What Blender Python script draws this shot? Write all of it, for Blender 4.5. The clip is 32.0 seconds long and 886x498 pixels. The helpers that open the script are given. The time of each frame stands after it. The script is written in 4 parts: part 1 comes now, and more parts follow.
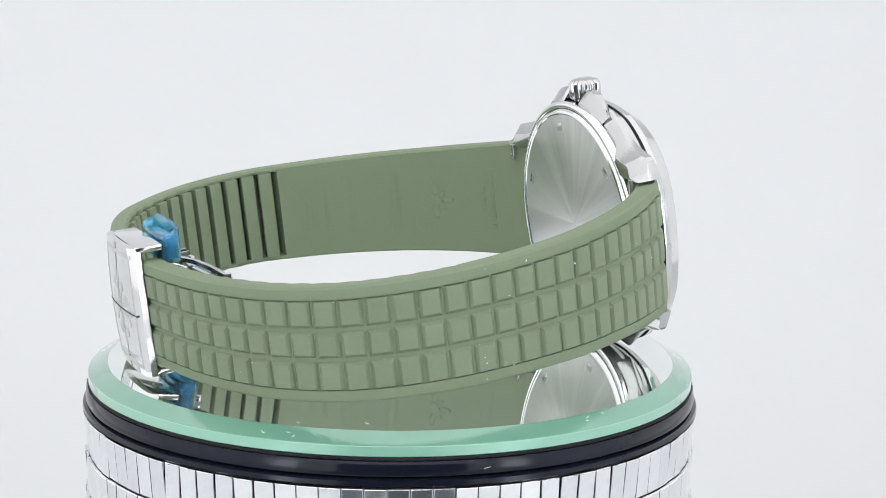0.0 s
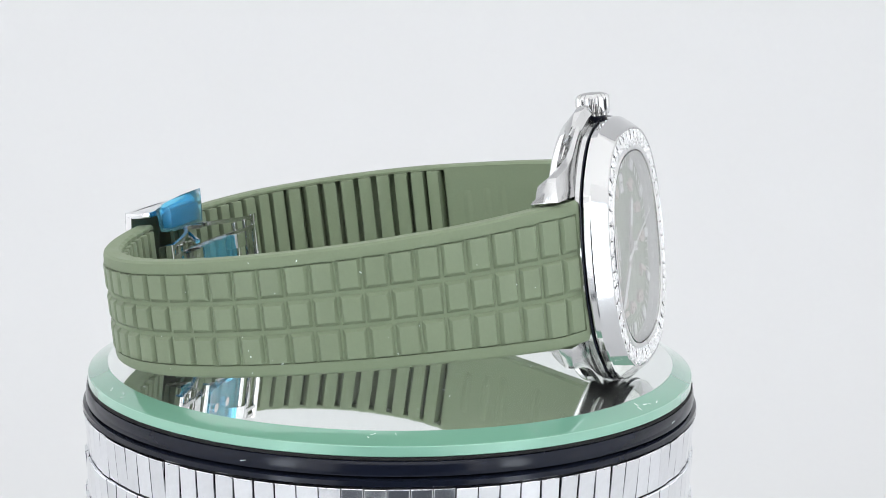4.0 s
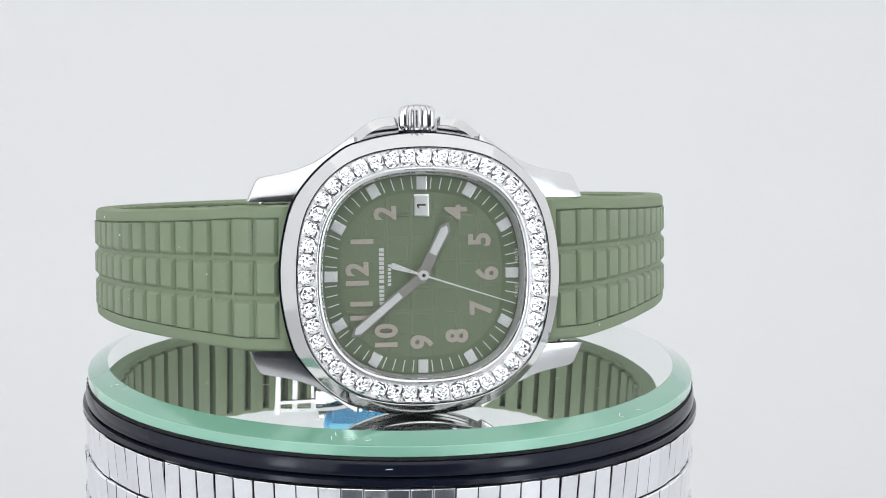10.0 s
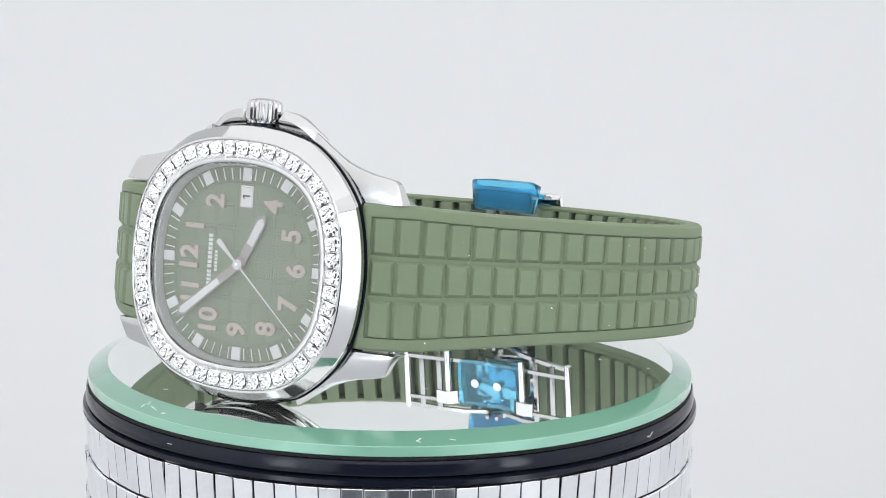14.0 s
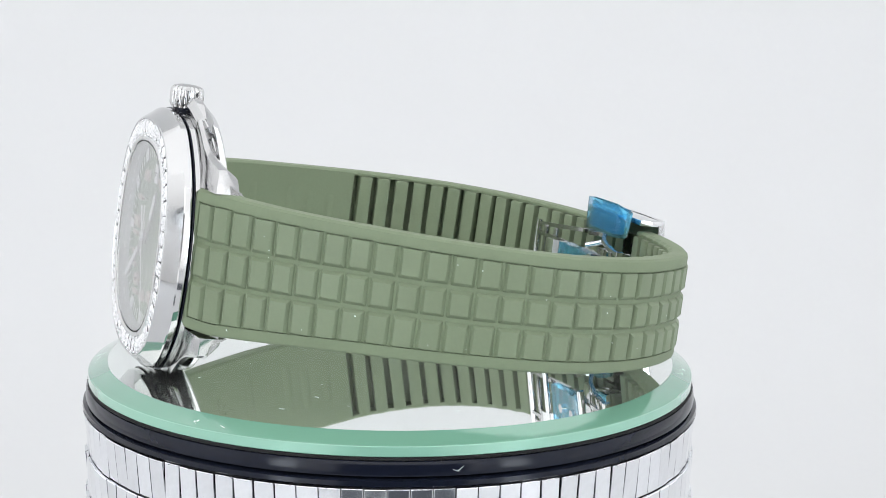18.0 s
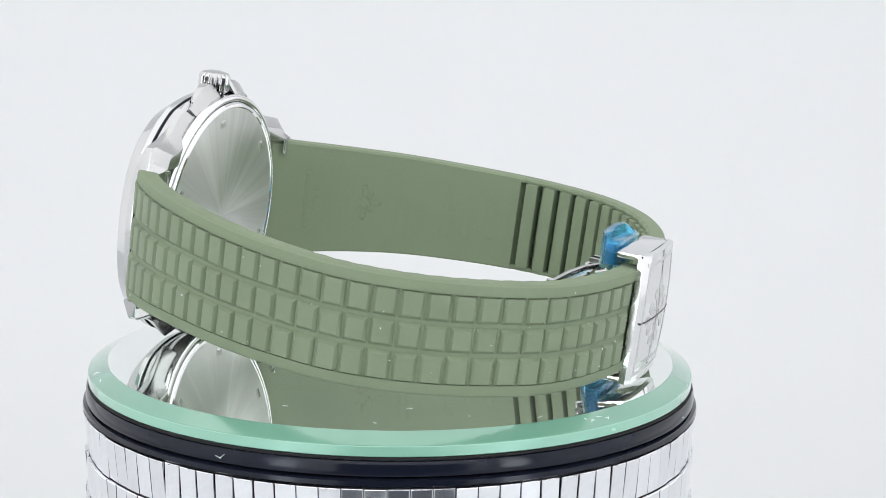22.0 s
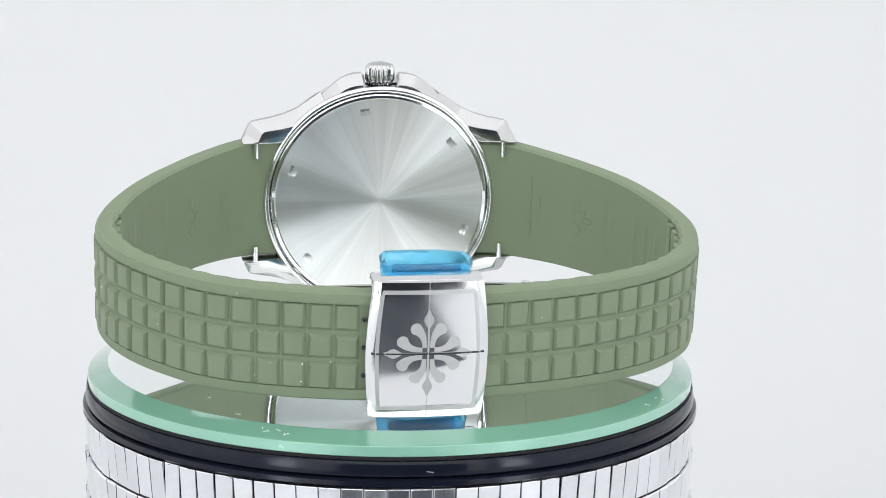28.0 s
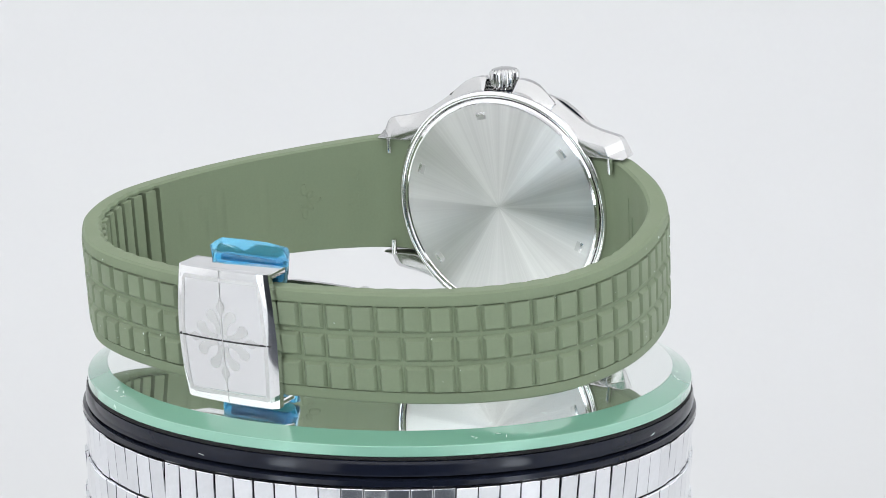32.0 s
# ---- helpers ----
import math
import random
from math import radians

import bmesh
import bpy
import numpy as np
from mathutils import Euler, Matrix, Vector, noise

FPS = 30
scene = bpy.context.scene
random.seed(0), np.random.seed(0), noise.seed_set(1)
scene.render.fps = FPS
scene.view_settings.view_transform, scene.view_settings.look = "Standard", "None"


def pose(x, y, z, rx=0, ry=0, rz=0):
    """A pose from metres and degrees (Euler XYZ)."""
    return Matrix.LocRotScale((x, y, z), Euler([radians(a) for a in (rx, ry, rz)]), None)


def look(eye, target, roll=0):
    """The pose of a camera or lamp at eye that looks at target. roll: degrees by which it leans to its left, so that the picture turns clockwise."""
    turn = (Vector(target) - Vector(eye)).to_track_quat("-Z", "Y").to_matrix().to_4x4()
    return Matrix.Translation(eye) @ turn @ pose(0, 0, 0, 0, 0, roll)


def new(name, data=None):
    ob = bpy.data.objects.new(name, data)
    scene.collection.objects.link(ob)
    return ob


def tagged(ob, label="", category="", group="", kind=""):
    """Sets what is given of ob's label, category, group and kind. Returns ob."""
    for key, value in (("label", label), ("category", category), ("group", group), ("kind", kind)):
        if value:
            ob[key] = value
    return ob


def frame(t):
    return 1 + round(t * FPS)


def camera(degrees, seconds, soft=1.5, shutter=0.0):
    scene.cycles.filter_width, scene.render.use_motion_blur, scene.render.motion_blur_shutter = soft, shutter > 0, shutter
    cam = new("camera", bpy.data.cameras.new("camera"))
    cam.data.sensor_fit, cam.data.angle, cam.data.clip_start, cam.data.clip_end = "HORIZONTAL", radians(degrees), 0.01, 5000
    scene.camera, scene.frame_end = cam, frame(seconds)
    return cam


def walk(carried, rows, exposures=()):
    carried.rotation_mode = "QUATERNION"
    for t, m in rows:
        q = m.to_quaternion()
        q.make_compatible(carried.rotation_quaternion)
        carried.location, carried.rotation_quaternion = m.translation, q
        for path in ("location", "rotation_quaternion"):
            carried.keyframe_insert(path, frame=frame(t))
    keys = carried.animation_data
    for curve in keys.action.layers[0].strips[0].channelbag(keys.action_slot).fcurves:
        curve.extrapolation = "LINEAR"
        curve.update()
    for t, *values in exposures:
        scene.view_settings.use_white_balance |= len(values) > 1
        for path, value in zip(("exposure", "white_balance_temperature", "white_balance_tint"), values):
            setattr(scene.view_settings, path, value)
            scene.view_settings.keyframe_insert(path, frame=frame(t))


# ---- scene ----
import functools

MM = 0.001

# ---- camera: fixed before a turntable ----
cam = camera(25.62, 32.0, soft=0.5)
PITCH, YAW, ROLL = 0.18537, 0.02647, 0.01496
EYE = Vector((0, -0.2915, 0.0711))
WAY = Vector((math.sin(YAW) * math.cos(PITCH), math.cos(YAW) * math.cos(PITCH), -math.sin(PITCH)))
view = look(EYE, EYE + WAY, math.degrees(ROLL))
walk(cam, [(0, view), (32, view)], exposures=[(0, 0.29), (2, 0.32), (6, 0.21), (9, 0.20), (13, 0.20), (14.5, 0.22), (17, 0.27), (21, 0.31), (25, 0.29), (29, 0.31), (32, 0.25)])

# ---- light: a tent of self-glowing fabric and two softboxes ----
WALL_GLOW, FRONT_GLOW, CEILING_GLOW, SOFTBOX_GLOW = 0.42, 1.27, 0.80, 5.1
world = bpy.data.worlds.new("room")
scene.world = world
world.use_nodes = True
world.node_tree.nodes["Background"].inputs[0].default_value = (0.9, 0.95, 1.0, 1)
world.node_tree.nodes["Background"].inputs[1].default_value = 0.05


# ---- materials ----
def material(name, colour, rough=0.5, metal=0.0, grain=0.0, grain_scale=600.0, bump=0.0, spec=0.5, glow=0.0, coat=0.0,
             transmission=0.0, ior=1.5, stain=0.0, stain_scale=60.0, each=0.0):
    m = bpy.data.materials.new(name)
    m.use_nodes = True
    nt = m.node_tree
    b = nt.nodes["Principled BSDF"]
    b.inputs["Base Color"].default_value = (*colour, 1)
    b.inputs["Roughness"].default_value = rough
    b.inputs["Metallic"].default_value = metal
    b.inputs["Specular IOR Level"].default_value = spec
    b.inputs["Coat Weight"].default_value = coat
    b.inputs["Transmission Weight"].default_value = transmission
    b.inputs["IOR"].default_value = ior
    if glow:
        b.inputs["Emission Color"].default_value = (*colour, 1)
        b.inputs["Emission Strength"].default_value = glow
    tc = nt.nodes.new("ShaderNodeTexCoord")
    last = None
    if grain or bump:
        n = nt.nodes.new("ShaderNodeTexNoise")
        n.inputs["Scale"].default_value = grain_scale
        n.inputs["Detail"].default_value = 4
        nt.links.new(tc.outputs["Object"], n.inputs["Vector"])
        if grain:
            last = vary(nt, colour if last is None else last, n.outputs["Fac"], grain)
        if bump:
            bp = nt.nodes.new("ShaderNodeBump")
            bp.inputs["Strength"].default_value = bump
            bp.inputs["Distance"].default_value = 0.0002
            nt.links.new(n.outputs["Fac"], bp.inputs["Height"])
            nt.links.new(bp.outputs[0], b.inputs["Normal"])
    if stain:
        n = nt.nodes.new("ShaderNodeTexNoise")
        n.inputs["Scale"].default_value = stain_scale
        n.inputs["Detail"].default_value = 6
        nt.links.new(tc.outputs["Object"], n.inputs["Vector"])
        last = vary(nt, colour if last is None else last, n.outputs["Fac"], stain)
        r = nt.nodes.new("ShaderNodeMapRange")
        r.inputs["From Min"].default_value, r.inputs["From Max"].default_value = 0.3, 0.7
        r.inputs["To Min"].default_value, r.inputs["To Max"].default_value = max(rough - 0.06, 0.02), rough + 0.1
        nt.links.new(n.outputs["Fac"], r.inputs["Value"])
        nt.links.new(r.outputs[0], b.inputs["Roughness"])
    if each:
        o = nt.nodes.new("ShaderNodeObjectInfo")
        last = vary(nt, colour if last is None else last, o.outputs["Random"], each)
    if last is not None:
        nt.links.new(last, b.inputs["Base Color"])
    return m


def vary(nt, colour, fac, amount):
    """Scale a colour by 1 - amount to 1 + amount, following fac."""
    r = nt.nodes.new("ShaderNodeMapRange")
    r.inputs["To Min"].default_value, r.inputs["To Max"].default_value = 1 - amount, 1 + amount
    nt.links.new(fac, r.inputs["Value"])
    mix = nt.nodes.new("ShaderNodeVectorMath")
    mix.operation = "SCALE"
    if isinstance(colour, tuple):
        mix.inputs[0].default_value = colour
    else:
        nt.links.new(colour, mix.inputs[0])
    nt.links.new(r.outputs[0], mix.inputs["Scale"])
    return mix.outputs[0]


def sunray(name, colour, rough):
    """Brushed metal whose grain runs outwards from the centre of the y axis."""
    m = material(name, colour, rough, 1.0)
    nt = m.node_tree
    b = nt.nodes["Principled BSDF"]
    b.inputs["Anisotropic"].default_value = 0.92
    b.inputs["Anisotropic Rotation"].default_value = 0.25
    t = nt.nodes.new("ShaderNodeTangent")
    t.direction_type, t.axis = "RADIAL", "Y"
    nt.links.new(t.outputs[0], b.inputs["Tangent"])
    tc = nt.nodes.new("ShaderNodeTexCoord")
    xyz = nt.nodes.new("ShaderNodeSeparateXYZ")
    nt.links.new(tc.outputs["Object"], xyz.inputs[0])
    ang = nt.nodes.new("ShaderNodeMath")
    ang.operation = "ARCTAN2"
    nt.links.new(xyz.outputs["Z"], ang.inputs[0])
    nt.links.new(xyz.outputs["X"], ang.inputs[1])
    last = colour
    # bright and dark rays of reflected sheen, painted into the colour by angle
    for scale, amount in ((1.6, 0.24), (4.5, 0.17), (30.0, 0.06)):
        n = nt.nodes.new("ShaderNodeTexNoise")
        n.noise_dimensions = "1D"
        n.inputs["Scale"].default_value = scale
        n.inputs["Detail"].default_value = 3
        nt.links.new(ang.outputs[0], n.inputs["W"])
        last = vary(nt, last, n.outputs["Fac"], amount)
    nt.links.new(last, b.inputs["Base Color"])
    return m


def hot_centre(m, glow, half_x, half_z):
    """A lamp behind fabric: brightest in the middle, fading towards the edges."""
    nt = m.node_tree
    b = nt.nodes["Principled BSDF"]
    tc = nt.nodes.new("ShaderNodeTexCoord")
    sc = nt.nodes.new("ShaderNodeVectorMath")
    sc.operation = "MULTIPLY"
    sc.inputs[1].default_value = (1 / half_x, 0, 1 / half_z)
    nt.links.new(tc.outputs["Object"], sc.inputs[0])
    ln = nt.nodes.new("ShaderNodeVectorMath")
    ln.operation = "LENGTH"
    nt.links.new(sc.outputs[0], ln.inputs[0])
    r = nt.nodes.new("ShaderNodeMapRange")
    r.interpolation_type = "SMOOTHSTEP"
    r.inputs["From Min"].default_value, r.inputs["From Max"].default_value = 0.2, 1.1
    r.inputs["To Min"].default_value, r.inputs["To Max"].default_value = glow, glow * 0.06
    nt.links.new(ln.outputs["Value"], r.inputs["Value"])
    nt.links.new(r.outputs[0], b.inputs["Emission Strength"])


RUBBER = (0.185, 0.229, 0.147)
M_RUBBER = material("green_rubber", RUBBER, 0.58, grain=0.05, grain_scale=2500, bump=0.12, stain=0.05, stain_scale=90, spec=0.22)
M_TILE = material("green_rubber_tile", RUBBER, 0.5, grain=0.05, grain_scale=2500, bump=0.12, stain=0.05, stain_scale=90, spec=0.28, each=0.03)
M_STEEL = material("polished_steel", (0.78, 0.78, 0.785), 0.07, 1.0, stain=0.02, stain_scale=150)
M_CASE = material("brushed_case_steel", (0.52, 0.52, 0.52), 0.14, 1.0, grain=0.02, grain_scale=3000, stain=0.02, stain_scale=200)
M_BEZEL = material("polished_bezel_steel", (0.57, 0.57, 0.57), 0.06, 1.0, grain=0.015, grain_scale=3000, stain=0.02, stain_scale=150)
M_SATIN = material("satin_steel", (0.66, 0.66, 0.66), 0.26, 1.0, grain=0.03, grain_scale=3000, stain=0.03)
M_BLADE = material("grey_blade_steel", (0.54, 0.54, 0.545), 0.18, 1.0, grain=0.03, grain_scale=3000)
M_ENGRAVED = material("matt_engraved_steel", (0.60, 0.60, 0.595), 0.5, 1.0, grain=0.04, grain_scale=5000, bump=0.1)
M_BACK = sunray("sunray_brushed_steel_painted_sheen", (0.77, 0.77, 0.765), 0.30)
M_DIAMOND = material("diamond", (0.80, 0.80, 0.81), 0.02, 0.95, spec=1.0, each=0.05)
M_DARKGAP = material("bright_setting", (0.74, 0.74, 0.74), 0.45, 0.35, grain=0.2, grain_scale=2000)
M_DIAL = material("green_lacquer_dial", (0.238, 0.293, 0.189), 0.36, grain=0.03, grain_scale=3000, stain=0.03, stain_scale=150, spec=0.4)
# dial lacquer lightened: light caught by the ridges is put into the colour
M_GRIDLIT = material("green_lacquer_ridge_lightened", (0.262, 0.318, 0.213), 0.28, grain=0.03, grain_scale=3000, spec=0.5, coat=0.2)
M_FLANGE = material("satin_grey_flange", (0.60, 0.605, 0.60), 0.45, 0.35, grain=0.03, grain_scale=3000)
M_DIALTRACK = material("green_minute_track", (0.195, 0.247, 0.153), 0.4, grain=0.03, grain_scale=3000, spec=0.4)
M_LUME = material("white_lume", (0.86, 0.88, 0.87), 0.5, grain=0.03, grain_scale=2500)
M_GREIGE = material("warm_steel_numeral", (0.60, 0.535, 0.475), 0.5, 0.05, grain=0.03, grain_scale=2500)
M_HANDSTEEL = material("grey_steel", (0.42, 0.40, 0.38), 0.4, 0.6, grain=0.03, grain_scale=2500)
M_WHITE = material("white_print", (0.85, 0.86, 0.85), 0.5, grain=0.02, grain_scale=2500)
M_BLACKPRINT = material("black_print", (0.02, 0.02, 0.02), 0.5, grain=0.05, grain_scale=2500)
M_FILM = material("blue_plastic_film", (0.22, 0.70, 0.97), 0.10, grain=0.15, grain_scale=300, bump=0.6, transmission=0.88, ior=1.2, coat=0.6)
M_FILMDARK = material("dark_blue_wrapped_steel", (0.015, 0.20, 0.36), 0.25, 0.3, grain=0.1, grain_scale=300, coat=0.5)
M_CRYSTAL = material("sapphire_crystal", (1.0, 1.0, 1.0), 0.0, transmission=1.0, ior=1.64)
M_MIRROR = material("silvered_mirror", (0.93, 0.965, 0.94), 0.02, 0.95, grain=0.008, grain_scale=60)
M_GLASSEDGE = material("green_glass_bevel", (0.17, 0.37, 0.27), 0.14, 0.1, stain=0.03, stain_scale=50, coat=1.0)
M_GLASSRIM = material("pale_green_glass_rim", (0.25, 0.49, 0.375), 0.18, 0.15, stain=0.03, stain_scale=50, coat=1.0)
M_BLACK = material("black_gloss_plastic", (0.007, 0.009, 0.017), 0.10, grain=0.2, grain_scale=800, stain=0.15, stain_scale=60, spec=0.22)
M_FELT = material("black_felt", (0.008, 0.008, 0.009), 0.9, grain=0.4, grain_scale=3000, bump=1.0)
M_MIRRORTILE = material("mirror_tile", (0.81, 0.82, 0.85), 0.05, 1.0, grain=0.08, grain_scale=1500, stain=0.05, stain_scale=300, each=0.06)
M_GROUT = material("dark_joint", (0.03, 0.03, 0.032), 0.7, grain=0.2, grain_scale=1500)
M_PAPER = material("pale_grey_paper_sweep", (0.633, 0.638, 0.643), 0.7, grain=0.01, grain_scale=300, stain=0.015, stain_scale=4, bump=0.03)
# emission stands in for lamps outside the tent; front raised to brighten the strap
M_FABRIC = material("glowing_white_fabric", (0.7785, 0.780, 0.7845), 0.8, grain=0.01, grain_scale=400, glow=WALL_GLOW)
M_FABRICTOP = material("glowing_white_ceiling_fabric", (0.7785, 0.780, 0.7845), 0.8, grain=0.01, grain_scale=400, glow=CEILING_GLOW)
M_FABRICFRONT = material("glowing_white_front_fabric", (0.7785, 0.780, 0.7845), 0.8, grain=0.01, grain_scale=400, glow=FRONT_GLOW)
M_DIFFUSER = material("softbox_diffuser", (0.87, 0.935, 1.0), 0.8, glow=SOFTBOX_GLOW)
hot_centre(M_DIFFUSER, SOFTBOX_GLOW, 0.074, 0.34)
M_ROOM = material("dim_grey_wall", (0.062, 0.070, 0.085), 0.8, grain=0.1, grain_scale=30)
M_TABLE = material("dark_grey_table", (0.042, 0.048, 0.060), 0.5, grain=0.15, grain_scale=60)
M_SCRATCH = material("pale_scratch", (0.75, 0.85, 0.8), 0.6)


# ---- mesh helpers ----
def part(name, bm, mat, parent=None, label="", sharp=32):
    for f in bm.faces:
        f.smooth = True
    bm.normal_update()
    for e in bm.edges:
        if len(e.link_faces) == 2 and e.calc_face_angle(0) > radians(sharp):
            e.smooth = False
    me = bpy.data.meshes.new(name)
    bm.to_mesh(me)
    bm.free()
    me.materials.append(mat)
    return place(name, me, parent, label)


def place(name, me, parent=None, label="", m=None):
    ob = new(name, me)
    if parent is not None:
        ob.parent = parent
    if m is not None:
        ob.matrix_basis = m
    if label:
        tagged(ob, label=label)
    return ob


def mesh_of(name, bm, mat, sharp=32):
    ob = part(name, bm, mat, sharp=sharp)
    me = ob.data
    bpy.data.objects.remove(ob)
    return me


def lathe(bm, profile, n=128, closed=False):
    """Turn (radius, z) points round the z axis. A radius of 0 closes the end."""
    rings = []
    for r, z in profile:
        if r <= 1e-9:
            rings.append([bm.verts.new((0, 0, z))])
        else:
            rings.append([bm.verts.new((r * math.cos(2 * math.pi * k / n), r * math.sin(2 * math.pi * k / n), z)) for k in range(n)])
    pairs = list(zip(rings, rings[1:]))
    if closed:
        pairs.append((rings[-1], rings[0]))
    for a, b in pairs:
        for k in range(n):
            j = (k + 1) % n
            q = [a[k % len(a)], a[j % len(a)], b[j % len(b)], b[k % len(b)]]
            q = list(dict.fromkeys(q))
            if len(q) > 2:
                bm.faces.new(q)
    bmesh.ops.recalc_face_normals(bm, faces=bm.faces[:])
    return bm


def outline_stack(bm, layers, closed=False, cap_first=False, cap_last=False):
    """Loft through layers of equally many points."""
    rings = [[bm.verts.new(p) for p in layer] for layer in layers]
    pairs = list(zip(rings, rings[1:]))
    if closed:
        pairs.append((rings[-1], rings[0]))
    n = len(rings[0])
    for a, b in pairs:
        for k in range(n):
            bm.faces.new((a[k], a[(k + 1) % n], b[(k + 1) % n], b[k]))
    if cap_first:
        bm.faces.new(rings[0][::-1])
    if cap_last:
        bm.faces.new(rings[-1])
    bmesh.ops.recalc_face_normals(bm, faces=bm.faces[:])
    return bm


def box(bm, x0, x1, y0, y1, z0, z1, bevel=0.0):
    made = bmesh.ops.create_cube(bm, size=1, matrix=Matrix.Translation(((x0 + x1) / 2, (y0 + y1) / 2, (z0 + z1) / 2))
                                 @ Matrix.Diagonal((x1 - x0, y1 - y0, z1 - z0, 1)))
    if bevel:
        edges = list({e for v in made["verts"] for e in v.link_edges})
        bmesh.ops.bevel(bm, geom=edges, offset=bevel, segments=2, affect="EDGES", profile=0.6)
    return bm


def rod(bm, a, b, radius, n=16):
    a, b = Vector(a), Vector(b)
    m = Matrix.Translation((a + b) / 2) @ (b - a).to_track_quat("Z", "Y").to_matrix().to_4x4()
    bmesh.ops.create_cone(bm, cap_ends=True, segments=n, radius1=radius, radius2=radius, depth=(b - a).length, matrix=m)
    return bm


def prism(bm, points, front, back, bevel=0.0, segments=2):
    """A plate with the outline points (x, z), between y = front(x, z) and back(x, z)."""
    fv = [bm.verts.new((x, front(x, z), z)) for x, z in points]
    bv = [bm.verts.new((x, back(x, z), z)) for x, z in points]
    n = len(points)
    faces = [bm.faces.new(fv), bm.faces.new(bv[::-1])]
    for k in range(n):
        faces.append(bm.faces.new((fv[(k + 1) % n], fv[k], bv[k], bv[(k + 1) % n])))
    bmesh.ops.recalc_face_normals(bm, faces=faces)
    if bevel:
        edges = [e for e in {e for f in faces for e in f.edges} if e.calc_face_angle(0) > radians(35)]
        bmesh.ops.bevel(bm, geom=edges, offset=bevel, segments=segments, affect="EDGES", profile=0.6, clamp_overlap=True)
    return bm


def horn(bm, points, front, back, chamfer, bevel, fore=0.0):
    """A block with the outline points (x, z), whose outer edges are cut away in chamfers at the back and, by fore, in front."""
    def drawn_in(x, z, by):
        r = math.hypot(x, z)
        k = 1 - by / r if r > 18.4 * MM and abs(z) > 10.1 * MM else 1.0
        return x * k, z * k

    rings = [[(x, front(x, z) + fore, z) for x, z in points], [(x, back(x, z) - chamfer * 0.9, z) for x, z in points], []]
    for x, z in points:
        a, b = drawn_in(x, z, chamfer)
        rings[2].append((a, back(x, z), b))
    if fore:
        inner = [drawn_in(x, z, fore) for x, z in points]
        rings.insert(0, [(a, front(a, b), b) for a, b in inner])
    outline_stack(bm, rings, cap_first=True, cap_last=True)
    edges = [e for e in bm.edges if e.calc_face_angle(0) > radians(24)]
    bmesh.ops.bevel(bm, geom=edges, offset=bevel, segments=2, affect="EDGES", profile=0.6, clamp_overlap=True)
    return bm


def scaled(points, k=MM):
    return [tuple(c * k for c in p) for p in points]


# ---- the tent round the turntable ----
FLOOR_Z = -0.117


def build_tent():
    # paper sweep: floor that curves up into the back wall
    bm = bmesh.new()
    prof = [(-0.240, FLOOR_Z), (0.30, FLOOR_Z)]
    for k in range(1, 13):
        a = radians(90 * k / 12)
        prof.append((0.30 + 0.30 * math.sin(a), FLOOR_Z + 0.30 * (1 - math.cos(a))))
    prof.append((0.60, 0.75))
    back = [(y + 0.006, z - 0.006) for y, z in prof]
    prev = None
    for x in (-0.494, 0.494):
        cur = [bm.verts.new((x, y, z)) for y, z in prof] + [bm.verts.new((x, y, z)) for y, z in back[::-1]]
        if prev:
            n = len(cur)
            for k in range(n):
                bm.faces.new((prev[k], prev[(k + 1) % n], cur[(k + 1) % n], cur[k]))
        bm.faces.new(cur)
        prev = cur
    for x0, x1 in ((-0.494, -0.135), (0.125, 0.494)):
        box(bm, x0, x1, -0.44, -0.2401, FLOOR_Z - 0.006, FLOOR_Z)
    bmesh.ops.recalc_face_normals(bm, faces=bm.faces[:])
    tagged(part("backdrop", bm, M_PAPER), "seamless pale grey paper sweep behind the turntable", kind="structure")
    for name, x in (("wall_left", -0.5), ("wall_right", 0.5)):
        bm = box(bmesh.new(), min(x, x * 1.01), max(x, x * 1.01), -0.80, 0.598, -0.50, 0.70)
        tagged(part(name, bm, M_FABRIC), "white light tent fabric with added glow", kind="structure")
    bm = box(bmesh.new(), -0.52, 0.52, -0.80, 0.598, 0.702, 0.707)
    tagged(part("ceiling", bm, M_FABRICTOP), "white tent top with added glow", kind="structure")
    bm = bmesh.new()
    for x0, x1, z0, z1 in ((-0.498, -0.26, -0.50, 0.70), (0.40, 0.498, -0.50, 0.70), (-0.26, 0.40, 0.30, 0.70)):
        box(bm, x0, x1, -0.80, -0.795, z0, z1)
    tagged(part("wall_front", bm, M_FABRICFRONT), "white light tent front with a wide opening and added glow", kind="structure")
    bm = box(bmesh.new(), -0.494, 0.494, -0.46, 0.66, FLOOR_Z - 0.03, FLOOR_Z - 0.0065)
    tagged(part("tabletop", bm, M_TABLE), "dark grey tabletop under the paper sweep", kind="structure")
    bm = box(bmesh.new(), -0.90, 0.90, -1.25, -1.22, -0.82, 0.71)
    tagged(part("wall_room", bm, M_ROOM), "dim grey room wall beyond the tent opening", kind="structure")
    bm = box(bmesh.new(), -0.90, 0.90, -1.22, 0.70, -0.84, -0.82)
    tagged(part("floor", bm, M_ROOM), "dim grey studio floor", kind="structure")


